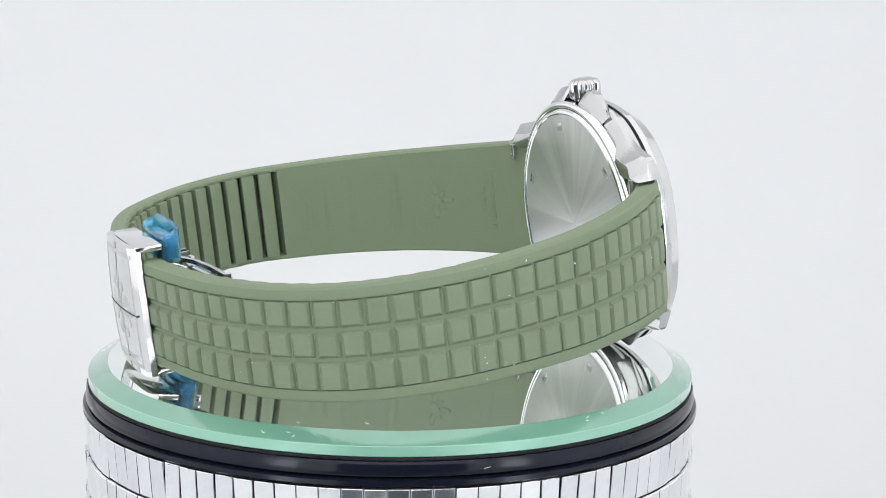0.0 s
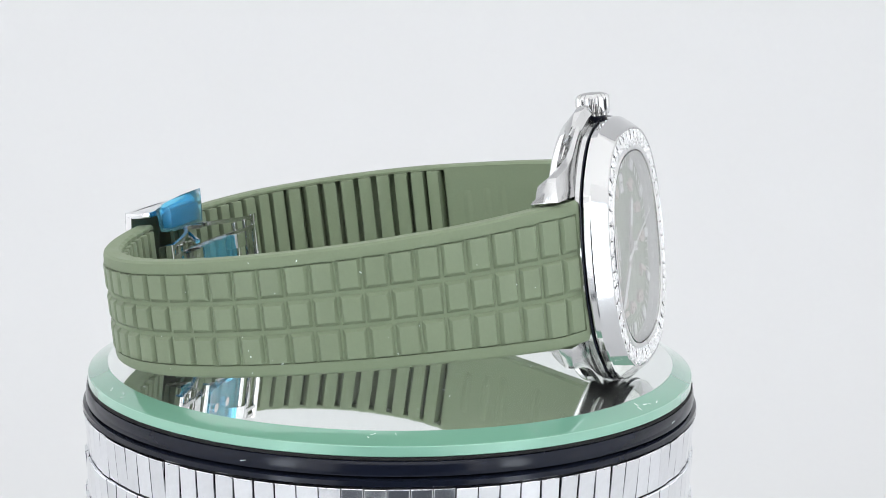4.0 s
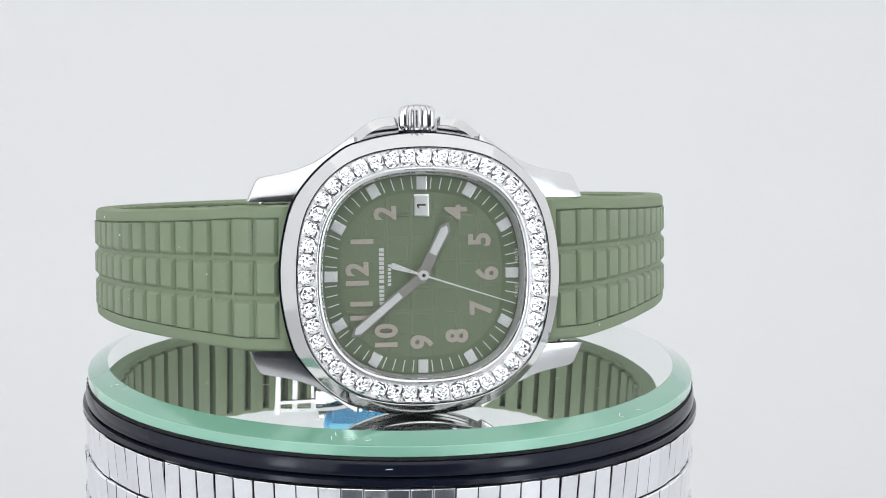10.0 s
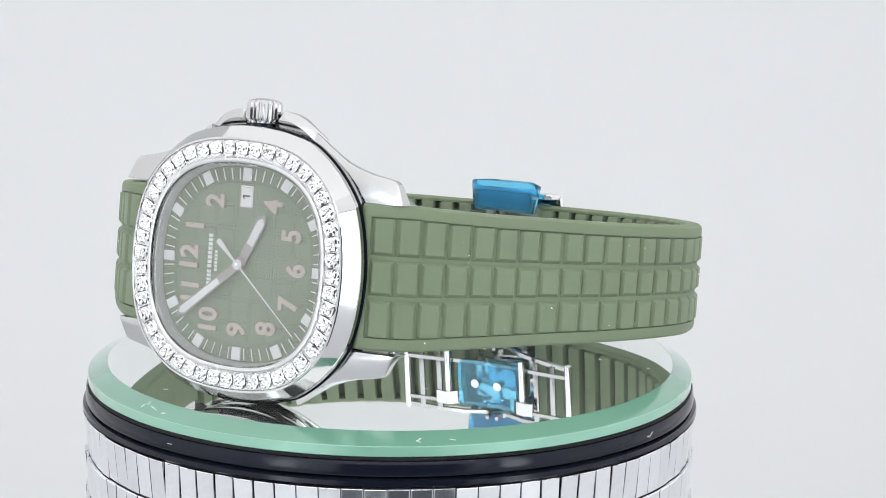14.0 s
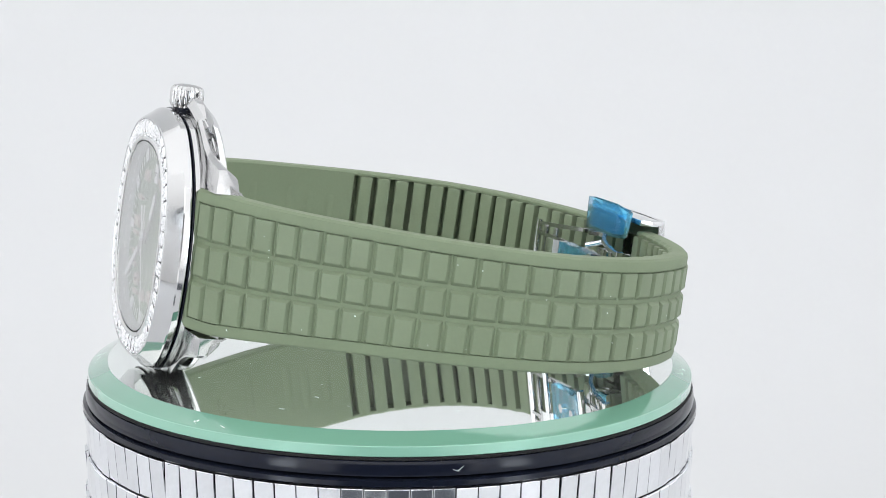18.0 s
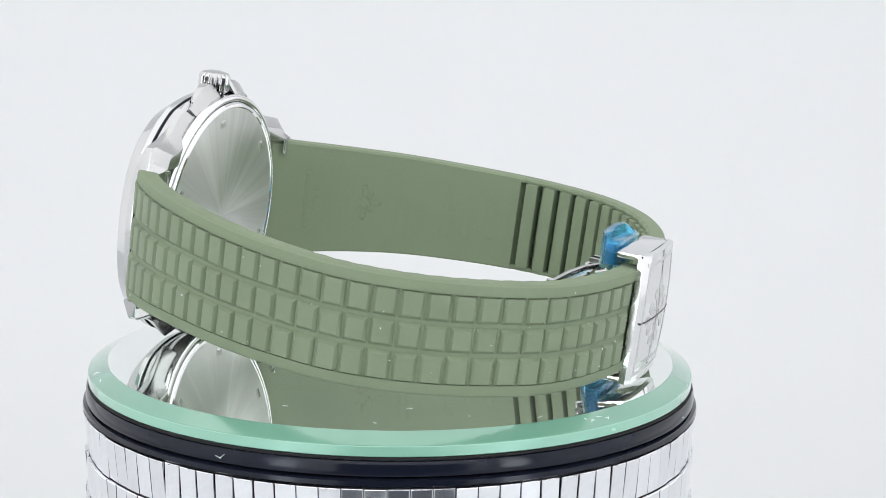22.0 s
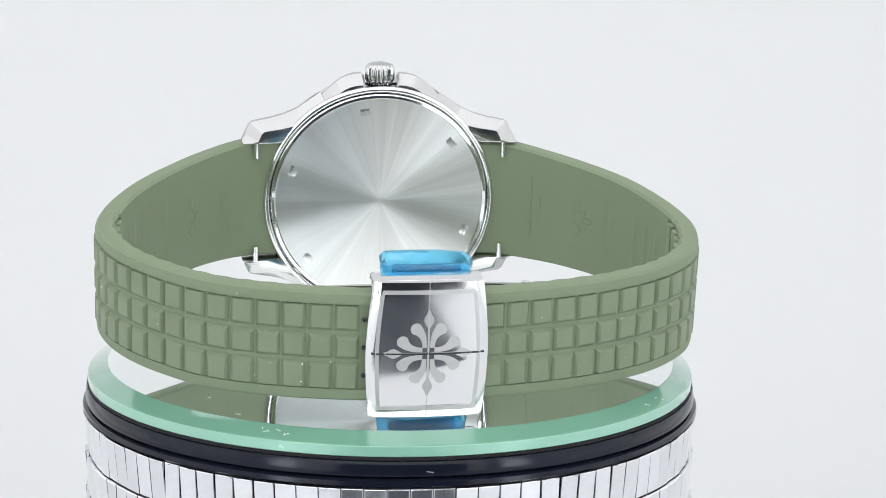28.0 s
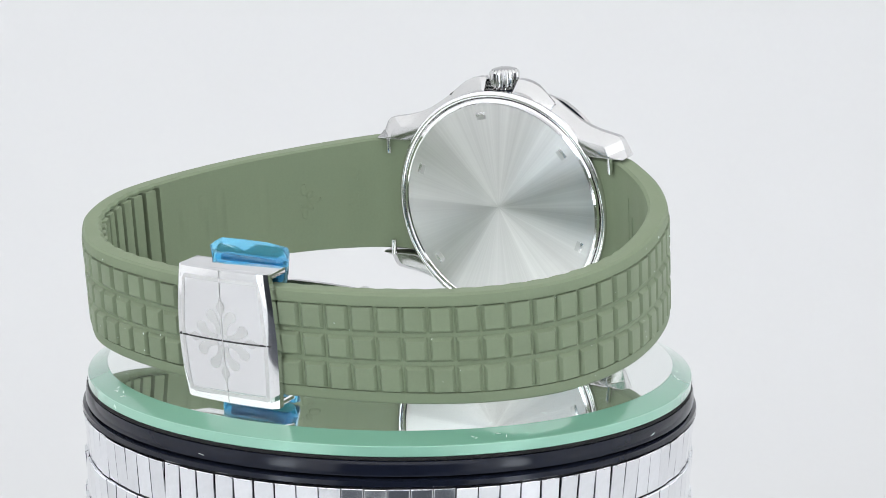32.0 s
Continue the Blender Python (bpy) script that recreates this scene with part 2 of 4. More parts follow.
def build_softbox(x, y):
    base = new("softbox_light")
    tagged(base, "upright narrow studio softbox on a stand, switched on", "softbox", "softboxes beside the camera")
    base.location = (x, y, -0.82)
    base.rotation_euler = (0, 0, math.atan2(x, -0.035 - y))
    mid = 0.03 + 0.82
    part("housing", box(bmesh.new(), -0.066, 0.066, -0.05, -0.004, mid - 0.31, mid + 0.31, 0.006), M_BLACK, base)
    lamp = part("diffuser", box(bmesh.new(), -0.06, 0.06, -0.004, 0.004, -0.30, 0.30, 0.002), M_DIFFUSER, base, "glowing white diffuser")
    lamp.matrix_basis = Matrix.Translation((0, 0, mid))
    part("pole", rod(bmesh.new(), (0, -0.03, 0.01), (0, -0.03, mid - 0.3), 0.012), M_BLACK, base)
    part("foot", box(bmesh.new(), -0.08, 0.08, -0.11, 0.05, 0.0, 0.012, 0.002), M_BLACK, base)


build_tent()
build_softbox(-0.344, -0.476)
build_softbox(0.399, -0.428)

# ---- turntable: mirrored drum that stands still, turning disc on it ----
R_TOP, R_RIM, R_DRUM = 43.0, 45.9, 46.3


def build_disc():
    disc = new("turntable_disc")
    tagged(disc, "turning round display mirror with pale green edge, glossy black rim", "turntable")
    bm = lathe(bmesh.new(), scaled([(0, -2.8), (0, 0), (R_TOP, 0), (R_TOP, -2.8)]), 160)
    part("mirror", bm, M_MIRROR, disc, "flat silvered mirror glass")
    bm = lathe(bmesh.new(), scaled([(R_TOP + 0.01, 0), (R_RIM - 0.12, -1.25), (R_RIM - 0.12, -1.30), (R_TOP + 0.01, -1.30)]), 200, closed=True)
    part("bevelled_edge", bm, M_GLASSEDGE, disc, "green tinted bevelled glass edge")
    bm = lathe(bmesh.new(), scaled([(R_TOP + 0.01, -1.31), (R_RIM - 0.10, -1.31), (R_RIM, -1.42), (R_RIM, -2.7), (R_RIM - 0.2, -2.85), (R_TOP + 0.01, -2.85)]), 200, closed=True)
    part("glass_rim", bm, M_GLASSRIM, disc, "pale green upright glass rim")
    bm = lathe(bmesh.new(), scaled([(30, -2.86), (R_RIM + 0.05, -2.86), (R_RIM + 0.1, -3.05), (R_RIM + 0.0, -3.25), (30, -3.25)]), 160, closed=True)
    part("felt_ring", bm, M_FELT, disc, "thin black felt edge")
    prof = [(30, -3.26), (R_RIM - 0.15, -3.26), (R_RIM + 0.1, -3.4), (R_RIM + 0.35, -3.9), (R_RIM + 0.45, -5.0), (R_RIM + 0.4, -5.3), (R_RIM - 0.2, -5.45), (30, -5.45)]
    part("rim", lathe(bmesh.new(), scaled(prof), 160, closed=True), M_BLACK, disc, "glossy black plastic rim")
    rnd = random.Random(11)
    for middle, count, r, z in ((5, 7, 44.4, -0.62), (172, 6, 44.2, -0.53), (60, 4, 44.9, -0.83), (250, 4, 44.6, -0.7), (310, 3, 43.8, -0.36)):
        for _ in range(count):
            a = radians(middle + rnd.uniform(-3.5, 3.5))
            shift = rnd.uniform(-0.5, 0.5)
            long = rnd.uniform(0.15, 0.45) * MM
            bm = box(bmesh.new(), -long, long, -0.03 * MM, 0.03 * MM, -0.02 * MM, 0.03 * MM)
            ob = part("scratch", bm, M_SCRATCH, disc)
            ob.matrix_basis = (Matrix.Rotation(a, 4, "Z") @ Matrix.Translation(((r + shift) * MM, 0, (z - shift * 0.431) * MM))
                               @ Matrix.Rotation(radians(23.3), 4, "Y") @ Matrix.Rotation(rnd.uniform(0, 3.1), 4, "Z"))
    for a, z, tilt in ((104.5, -4.4, 40), (103.7, -4.6, -20), (12, -4.3, 5), (200, -4.7, -8), (286, -4.5, 12)):
        bm = box(bmesh.new(), -0.02 * MM, 0.03 * MM, -0.45 * MM, 0.45 * MM, -0.03 * MM, 0.03 * MM)
        ob = part("scratch", bm, M_SCRATCH, disc)
        ob.matrix_basis = Matrix.Rotation(radians(a), 4, "Z") @ Matrix.Translation(((R_RIM + 0.41) * MM, 0, z * MM)) @ Matrix.Rotation(radians(tilt), 4, "X")
    # lint on the mirror
    bm = bmesh.new()
    for _ in range(26):
        a, r, turn = rnd.uniform(0, 2 * math.pi), rnd.uniform(18, 42), rnd.uniform(0, 3.1)
        at, bend = Vector((r * math.cos(a), r * math.sin(a), 0.03)), rnd.uniform(-0.5, 0.5)
        long = rnd.uniform(0.08, 0.45)
        way, out = Vector((math.cos(turn), math.sin(turn), 0)), Vector((-math.sin(turn), math.cos(turn), 0))
        pts = [at - way * long, at + out * bend * long, at + way * long]
        for p, q in zip(pts, pts[1:]):
            rod(bm, p * MM, q * MM, 0.022 * MM, 5)
    tagged(part("lint", bm, M_SCRATCH, disc, "tiny pale lint on the mirror"), kind="stuff")
    fibres("felt_fibres", disc, 3, 900, R_RIM + 0.1, -3.05, 0.12)
    return disc


def fibres(name, parent, seed, count, radius, z, spread):
    """Short black felt hairs that stand off an edge."""
    rnd = random.Random(seed)
    bm = bmesh.new()
    for _ in range(count):
        a = rnd.uniform(0, 2 * math.pi)
        r0, z0 = radius - 0.15, z + rnd.uniform(-spread, spread)
        long, lean, drop = rnd.uniform(0.16, 0.32), rnd.uniform(-0.012, 0.012), rnd.uniform(-0.35, 0.25)
        w = rnd.uniform(0.02, 0.045)
        ring = []
        for r, b, dz in ((r0, a, 0.0), (r0 + long, a + lean, drop)):
            ring.append([bm.verts.new((r * math.cos(b + da) * MM, r * math.sin(b + da) * MM, (z0 + dz + dh) * MM))
                         for da, dh in ((-w / 45, -w), (w / 45, -w), (0, w))])
        for k in range(3):
            bm.faces.new((ring[0][k], ring[0][(k + 1) % 3], ring[1][(k + 1) % 3], ring[1][k]))
        bm.faces.new(ring[1])
    tagged(part(name, bm, M_FELT, parent, "short black felt hairs"), kind="stuff")


def build_drum():
    drum = new("mirrored_drum")
    tagged(drum, "cylindrical drum covered in small mirror tiles", "drum")
    drum.location = (0, 0, FLOOR_Z)
    top = -FLOOR_Z * 1000 - 6.9
    part("core", lathe(bmesh.new(), scaled([(0, 0), (R_DRUM - 0.55, 0), (R_DRUM - 0.55, top + 0.2), (0, top + 0.2)]), 160), M_GROUT, drum, "dark core between the tiles")
    prof = [(30, top + 0.22), (R_DRUM + 0.15, top + 0.1), (R_DRUM + 0.45, top + 0.35), (R_DRUM + 0.4, top + 1.0), (R_DRUM - 0.1, top + 1.25), (30, top + 1.3)]
    part("collar", lathe(bmesh.new(), scaled(prof), 160, closed=True), M_BLACK, drum, "black collar under the turning disc")
    fibres("felt_fibres", drum, 8, 1500, R_DRUM + 0.35, top + 0.25, 0.25)
    n, pitch_z, gap = 96, 6.25, 0.15
    w = 2 * math.pi * R_DRUM / n - gap
    h = pitch_z - gap
    bm = bmesh.new()
    pts = [(-w / 2, -h / 2), (w / 2, -h / 2), (w / 2, h / 2), (-w / 2, h / 2)]
    ins = [(x - math.copysign(0.09, x), z - math.copysign(0.09, z)) for x, z in pts]
    outline_stack(bm, [scaled([(x, 0.5, z) for x, z in pts]), scaled([(x, -0.05, z) for x, z in pts]), scaled([(x, -0.12, z) for x, z in ins])], cap_first=True, cap_last=True)
    me = mesh_of("tile", bm, M_MIRRORTILE, sharp=10)
    rest = bmesh.new()
    rnd = random.Random(4)
    for row in range(17):
        z = (top - pitch_z / 2 - 0.05 - row * pitch_z) * MM
        for k in range(n):
            a = 2 * math.pi * (k + 0.38) / n
            m = (Matrix.Rotation(a, 4, "Z") @ Matrix.Translation((0, -R_DRUM * MM + 0.0001, z))
                 @ Euler((radians(3.4 + rnd.uniform(-2.4, 2.4)), 0, radians(rnd.uniform(-0.8, 0.8)))).to_matrix().to_4x4())
            if row < 2:
                place("tile", me, drum, m=m)
            else:
                rest.from_mesh(me)
                rest.verts.ensure_lookup_table()
                bmesh.ops.transform(rest, matrix=m, verts=rest.verts[-12:])
    ob = part("lower_tiles", rest, M_MIRRORTILE, drum, sharp=10)
    tagged(ob, kind="stuff")
    return drum


# ---- the watch; x towards 6 o'clock, y to the back, z towards the crown; the dial's middle is its origin ----
def octagon(a):
    """Radius in mm of the bezel's outer edge at the angle a: eight shallow arcs that meet in faint corners."""
    total = 0.0
    for i in range(8):
        c = a - i * math.pi / 4
        if math.cos(c) < 0.3:
            continue
        ap, rho = (18.9, 29.0) if i % 2 == 0 else (19.75, 20.4)
        d = rho - ap
        r = -d * math.cos(c) + math.sqrt(max(rho * rho - (d * math.sin(c)) ** 2, 1e-6))
        total += (19.0 / r) ** 600
    return 19.0 * total ** (-1 / 600)


def cushion(a, r):
    """Radius at the angle a of a ring that measures r mm across the flat sides: a soft cushion within, the octagon without."""
    soft = r * (1.0375 - 0.0375 * math.cos(4 * a))
    hard = octagon(a) * r / 18.9
    f = min(max((r - 16.9) / 1.2, 0), 1)
    return soft * (1 - f) + hard * f


def cushion_ring(r, y, n=192):
    out = []
    for i in range(n):
        a = 2 * math.pi * i / n
        c = cushion(a, r)
        out.append((c * math.cos(a) * MM, y * MM, c * math.sin(a) * MM))
    return out


def at_hour(r, degrees):
    """The place (x, z) in mm at that many degrees clockwise from 12."""
    return -r * math.cos(radians(degrees)), r * math.sin(radians(degrees))


def glyphs(text, size, depth, fat=0.0):
    c = bpy.data.curves.new("text", "FONT")
    c.body, c.size, c.extrude, c.offset = text, size * MM, depth * MM, fat * MM
    c.align_x, c.align_y = "CENTER", "CENTER"
    ob = new("text", c)
    bpy.context.view_layer.update()
    me = bpy.data.meshes.new_from_object(ob.evaluated_get(bpy.context.evaluated_depsgraph_get()))
    bpy.data.objects.remove(ob)
    return me


UPRIGHT = Matrix(((0, -1, 0, 0), (0, 0, -1, 0), (1, 0, 0, 0), (0, 0, 0, 1)))


def written(name, text, size, x, y, z, mat, parent, depth=0.06, fat=0.0, label="", squeeze=1.0):
    me = glyphs(text, size, depth, fat)
    me.materials.clear()
    me.materials.append(mat)
    me.transform(Matrix.Diagonal((squeeze, 1, 1, 1)))
    return place(name, me, parent, label, Matrix.Translation((x * MM, y * MM, z * MM)) @ UPRIGHT)


def build_bezel(watch):
    bm = bmesh.new()
    layers = [cushion_ring(r, y) for r, y in (
        (18.2, 0.80), (18.72, 0.74), (18.88, 0.58), (18.9, 0.40), (18.9, -0.30), (18.82, -0.48), (17.30, -2.42), (17.16, -2.52), (16.98, -2.52),
        (16.90, -2.40), (16.86, -2.14), (14.50, -2.14), (14.46, -2.46), (14.30, -2.62), (14.02, -2.60), (13.86, -2.46), (13.84, 0.3), (17.0, 0.80))]
    outline_stack(bm, layers, closed=True)
    bezel = part("bezel", bm, M_BEZEL, watch, "polished steel octagonal bezel set with diamonds", sharp=5.5)
    bm = outline_stack(bmesh.new(), [cushion_ring(16.84, -2.38), cushion_ring(14.52, -2.38), cushion_ring(14.52, -2.06), cushion_ring(16.84, -2.08)], closed=True)
    part("gem_channel", bm, M_DARKGAP, bezel, "bright steel channel under the stones")
    # brilliant cut stone with a rounded square girdle that nearly fills the channel
    bm = bmesh.new()
    n = 16

    cut = random.Random(11)

    def star(k, y, rough_y, spread=0.0):
        out = []
        for i in range(n):
            a = 2 * math.pi * i / n
            c, d = math.cos(a), math.sin(a)
            r = k * (1 + (spread if i % 2 else -spread)) / (abs(c) ** 3.6 + abs(d) ** 3.6) ** (1 / 3.6)
            out.append((1.17 * r * c * MM, (y + cut.uniform(-rough_y, rough_y)) * MM, 1.02 * r * d * MM))
        return out

    outline_stack(bm, [star(0.97, 0.40, 0.0), star(1.0, 0.10, 0.0), star(0.86, -0.02, 0.09, 0.03), star(0.68, -0.06, 0.10, 0.06), star(0.50, -0.06, 0.09, 0.06),
                       star(0.34, -0.05, 0.07, 0.10), star(0.18, -0.04, 0.05, 0.10), star(0.07, -0.03, 0.02)], cap_first=True, cap_last=True)
    bmesh.ops.triangulate(bm, faces=[f for f in bm.faces if len(f.verts) == 4])
    stone = mesh_of("diamond", bm, M_DIAMOND, sharp=4)
    for f in stone.polygons:
        f.use_smooth = False
    bead, gap = bmesh.new(), bmesh.new()
    count, steps = 48, 4800
    pts = []
    for i in range(steps):
        a = 2 * math.pi * i / steps
        r = cushion(a, 15.68)
        pts.append(Vector((r * math.cos(a), 0, r * math.sin(a))))
    lengths = [(pts[i] - pts[i - 1]).length for i in range(steps)]
    whole, want, run = sum(lengths), 0.0, 0.0
    rnd = random.Random(2)
    for i in range(steps):
        run += lengths[i]
        if run >= want and want < whole - 0.5:
            want += whole / count
            p = pts[i]
            spin = Matrix.Rotation(-math.atan2(p.z, p.x) + math.pi * rnd.randrange(2), 4, "Y") @ Euler((radians(rnd.uniform(-6, 6)), radians(rnd.uniform(-5, 5)), radians(rnd.uniform(-6, 6)))).to_matrix().to_4x4()
            place("diamond", stone, bezel, m=Matrix.Translation((p.x * MM, -2.50 * MM, p.z * MM)) @ spin)
            half = steps // count // 2
            for step, far in ((half, (-0.98, 0.98)), (half * 2 // 3, (-1.16, 1.16)), (half * 4 // 3, (-1.16, 1.16))):
                q = pts[(i + step) % steps]
                out = q.normalized()
                for side in far:
                    at = q + out * side
                    bmesh.ops.create_icosphere(bead, subdivisions=1, radius=(0.17 if abs(side) < 1 else 0.12) * MM, matrix=Matrix.Translation((at.x * MM, -2.42 * MM, at.z * MM)))
            # narrow dark slot between two neighbours
            q = pts[(i + half) % steps]
            turn = Matrix.Rotation(-math.atan2(q.z, q.x), 4, "Y")
            bmesh.ops.create_cube(gap, size=1, matrix=Matrix.Translation((q.x * MM, -2.40 * MM, q.z * MM)) @ turn @ Matrix.Diagonal((1.4 * MM, 0.2 * MM, 0.08 * MM, 1)))
    tagged(part("bead_setting", bead, M_STEEL, bezel, "tiny polished steel beads between the stones", sharp=80), kind="stuff")
    tagged(part("stone_gap", gap, M_BLACKPRINT, bezel, "narrow dark slots between the stones"), kind="stuff")
    bm = outline_stack(bmesh.new(), [cushion_ring(14.50, -2.40), cushion_ring(14.44, -2.60), cushion_ring(14.30, -2.67), cushion_ring(14.02, -2.65), cushion_ring(13.86, -2.50), cushion_ring(13.86, -2.40)], closed=True)
    part("inner_rim", bm, M_SATIN, bezel, "satin steel rim between stones and crystal", sharp=40)
    # black ring put in for shade and dark reflection at the bezel's gap
    bm = outline_stack(bmesh.new(), [cushion_ring(17.9, 0.81), cushion_ring(19.06, 0.83), cushion_ring(19.06, 0.97), cushion_ring(17.9, 0.99)], closed=True)
    part("seam_shade", bm, M_BLACK, bezel, "black ring painting the shaded gap between bezel and case")
    return bezel


def build_case(watch):
    bm = bmesh.new()
    n = 128

    def ring(r, y):
        return [(r * math.cos(2 * math.pi * i / n) * MM, y * MM, r * math.sin(2 * math.pi * i / n) * MM) for i in range(n)]

    outline_stack(bm, [ring(18.6, 1.9), ring(18.95, 2.1), ring(19.05, 3.0), ring(18.9, 3.4), ring(18.72, 3.5), ring(18.7, 4.7), ring(18.5, 5.0), ring(18.3, 5.05), ring(18.28, 5.3), ring(17.2, 5.4)], cap_first=True, cap_last=True)
    outline_stack(bm, [cushion_ring(r, y) for r, y in ((17.0, 0.90), (18.5, 0.92), (18.8, 1.0), (18.86, 1.12), (18.86, 1.75), (18.7, 2.0), (17.0, 2.4))], closed=True)

    def front(x, z):
        return (1.25 + 0.135 * (abs(x / MM) - 9.5) + 0.20 * (abs(z / MM) - 12.5)) * MM

    def guard_front(x, z):
        return (2.15 - 0.42 * (abs(z / MM) - 18.6)) * MM

    def back(x, z):
        return (5.5 - 0.06 * (abs(z / MM) - 10) + 0.10 * max(0.0, abs(x / MM) - 12)) * MM

    lug = [(8.6, 18.7), (9.8, 17.9), (11.0, 17.05), (12.4, 16.1), (14, 15.1), (16, 14.3), (18, 13.75), (20, 13.4), (21.2, 13.15), (21.7, 12.7), (22.3, 11.4), (22.9, 9.98), (20.5, 9.95), (17.2, 9.95), (14, 10.4), (8, 14)]
    guard = [(2.72, 15.0), (2.72, 20.7), (3.2, 21.15), (4.4, 21.05), (5.6, 20.75), (6.6, 20.3), (7.6, 19.6), (8.6, 18.75), (9.8, 17.8), (8, 14)]
    body = part("case_body", bm, M_CASE, watch, "polished steel case middle", sharp=25)
    for sx in (1, -1):
        for sz in (1, -1):
            part("lug", horn(bmesh.new(), [(sx * x * MM, sz * z * MM) for x, z in lug], front, back, 2.3 * MM, 0.16 * MM), M_CASE, body, "curved steel lug", sharp=20)
        part("crown_guard", horn(bmesh.new(), [(sx * x * MM, z * MM) for x, z in guard], guard_front, lambda x, z: 5.1 * MM, 1.7 * MM, 0.12 * MM, 1.2 * MM), M_CASE, body, "rounded steel crown guard", sharp=20)
    # crown
    bm = bmesh.new()
    m = 120
    prof = [(0, 0.0), (2.1, 0.0), (2.3, 0.25), (2.48, 0.6), (2.48, 2.55), (2.3, 2.85), (1.9, 3.1), (1.2, 3.3), (0, 3.4)]
    rings = []
    for r, z in prof:
        ring_pts = []
        for i in range(m):
            a = 2 * math.pi * i / m
            dip = 0.30 * (0.5 + 0.5 * math.cos(a * 18)) if 2.2 < r and 0.2 < z < 3.3 else 0.0
            ring_pts.append(((max(r, 0.02) - dip) * math.cos(a) * MM, (max(r, 0.02) - dip) * math.sin(a) * MM, z * MM))
        rings.append(ring_pts)
    outline_stack(bm, rings, cap_first=True, cap_last=True)
    bmesh.ops.translate(bm, verts=bm.verts[:], vec=(0, 2.4 * MM, 19.35 * MM))
    part("crown", bm, M_CASE, watch, "fluted polished steel crown", sharp=25)
    # tube coloured black to paint the shade in the gap below the crown
    bm = rod(bmesh.new(), (0, 2.4 * MM, 17.5 * MM), (0, 2.4 * MM, 19.6 * MM), 1.9 * MM, 32)
    part("crown_tube", bm, M_BLACK, watch)
    # back
    def back_ring(r, y):
        return [(r * math.cos(2 * math.pi * i / n) * MM, y * MM, r * math.sin(2 * math.pi * i / n) * MM) for i in range(n)]

    bm = outline_stack(bmesh.new(), [back_ring(18.2, 5.25), back_ring(18.2, 5.8), back_ring(17.95, 6.1), back_ring(17.55, 6.18), back_ring(17.4, 6.05), back_ring(17.4, 5.3)], closed=True)
    part("back_ring", bm, M_STEEL, watch, "polished steel ring round the case back", sharp=25)
    shoulder = [back_ring(18.22, 4.9)] + [back_ring(18.78 - 0.56 * math.cos(radians(q)), 5.40 + 0.56 * math.sin(radians(q))) for q in range(0, 181, 15)] + [back_ring(19.34, 4.9)]
    part("back_shoulder", outline_stack(bmesh.new(), shoulder, closed=True), M_STEEL, watch, "rounded polished step round the case back", sharp=60)
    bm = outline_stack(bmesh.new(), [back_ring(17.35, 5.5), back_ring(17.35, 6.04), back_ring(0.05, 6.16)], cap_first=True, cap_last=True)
    cover = part("case_back", bm, M_BACK, watch, "sunray brushed steel case back with painted light and dark rays", sharp=60)
    for k in range(6):
        a = radians(20 + 60 * k)
        bm = box(bmesh.new(), -0.85 * MM, 0.85 * MM, -0.02 * MM, 0.03 * MM, -0.6 * MM, 0.6 * MM, 0.02 * MM)
        ob = part("notch", bm, M_SATIN, cover)
        ob.matrix_basis = Matrix.Translation((15.4 * MM * math.cos(a), 6.06 * MM, 15.4 * MM * math.sin(a))) @ Matrix.Rotation(-a + math.pi / 2, 4, "Y")
    # spring bars at the lugs
    for sx in (1, -1):
        for sz in (1, -1):
            bm = rod(bmesh.new(), (sx * 20.6 * MM, 6.4 * MM, sz * 10.1 * MM), (sx * 20.6 * MM, 6.4 * MM, sz * 7.6 * MM), 0.45 * MM)
            part("spring_bar", bm, M_STEEL, watch)


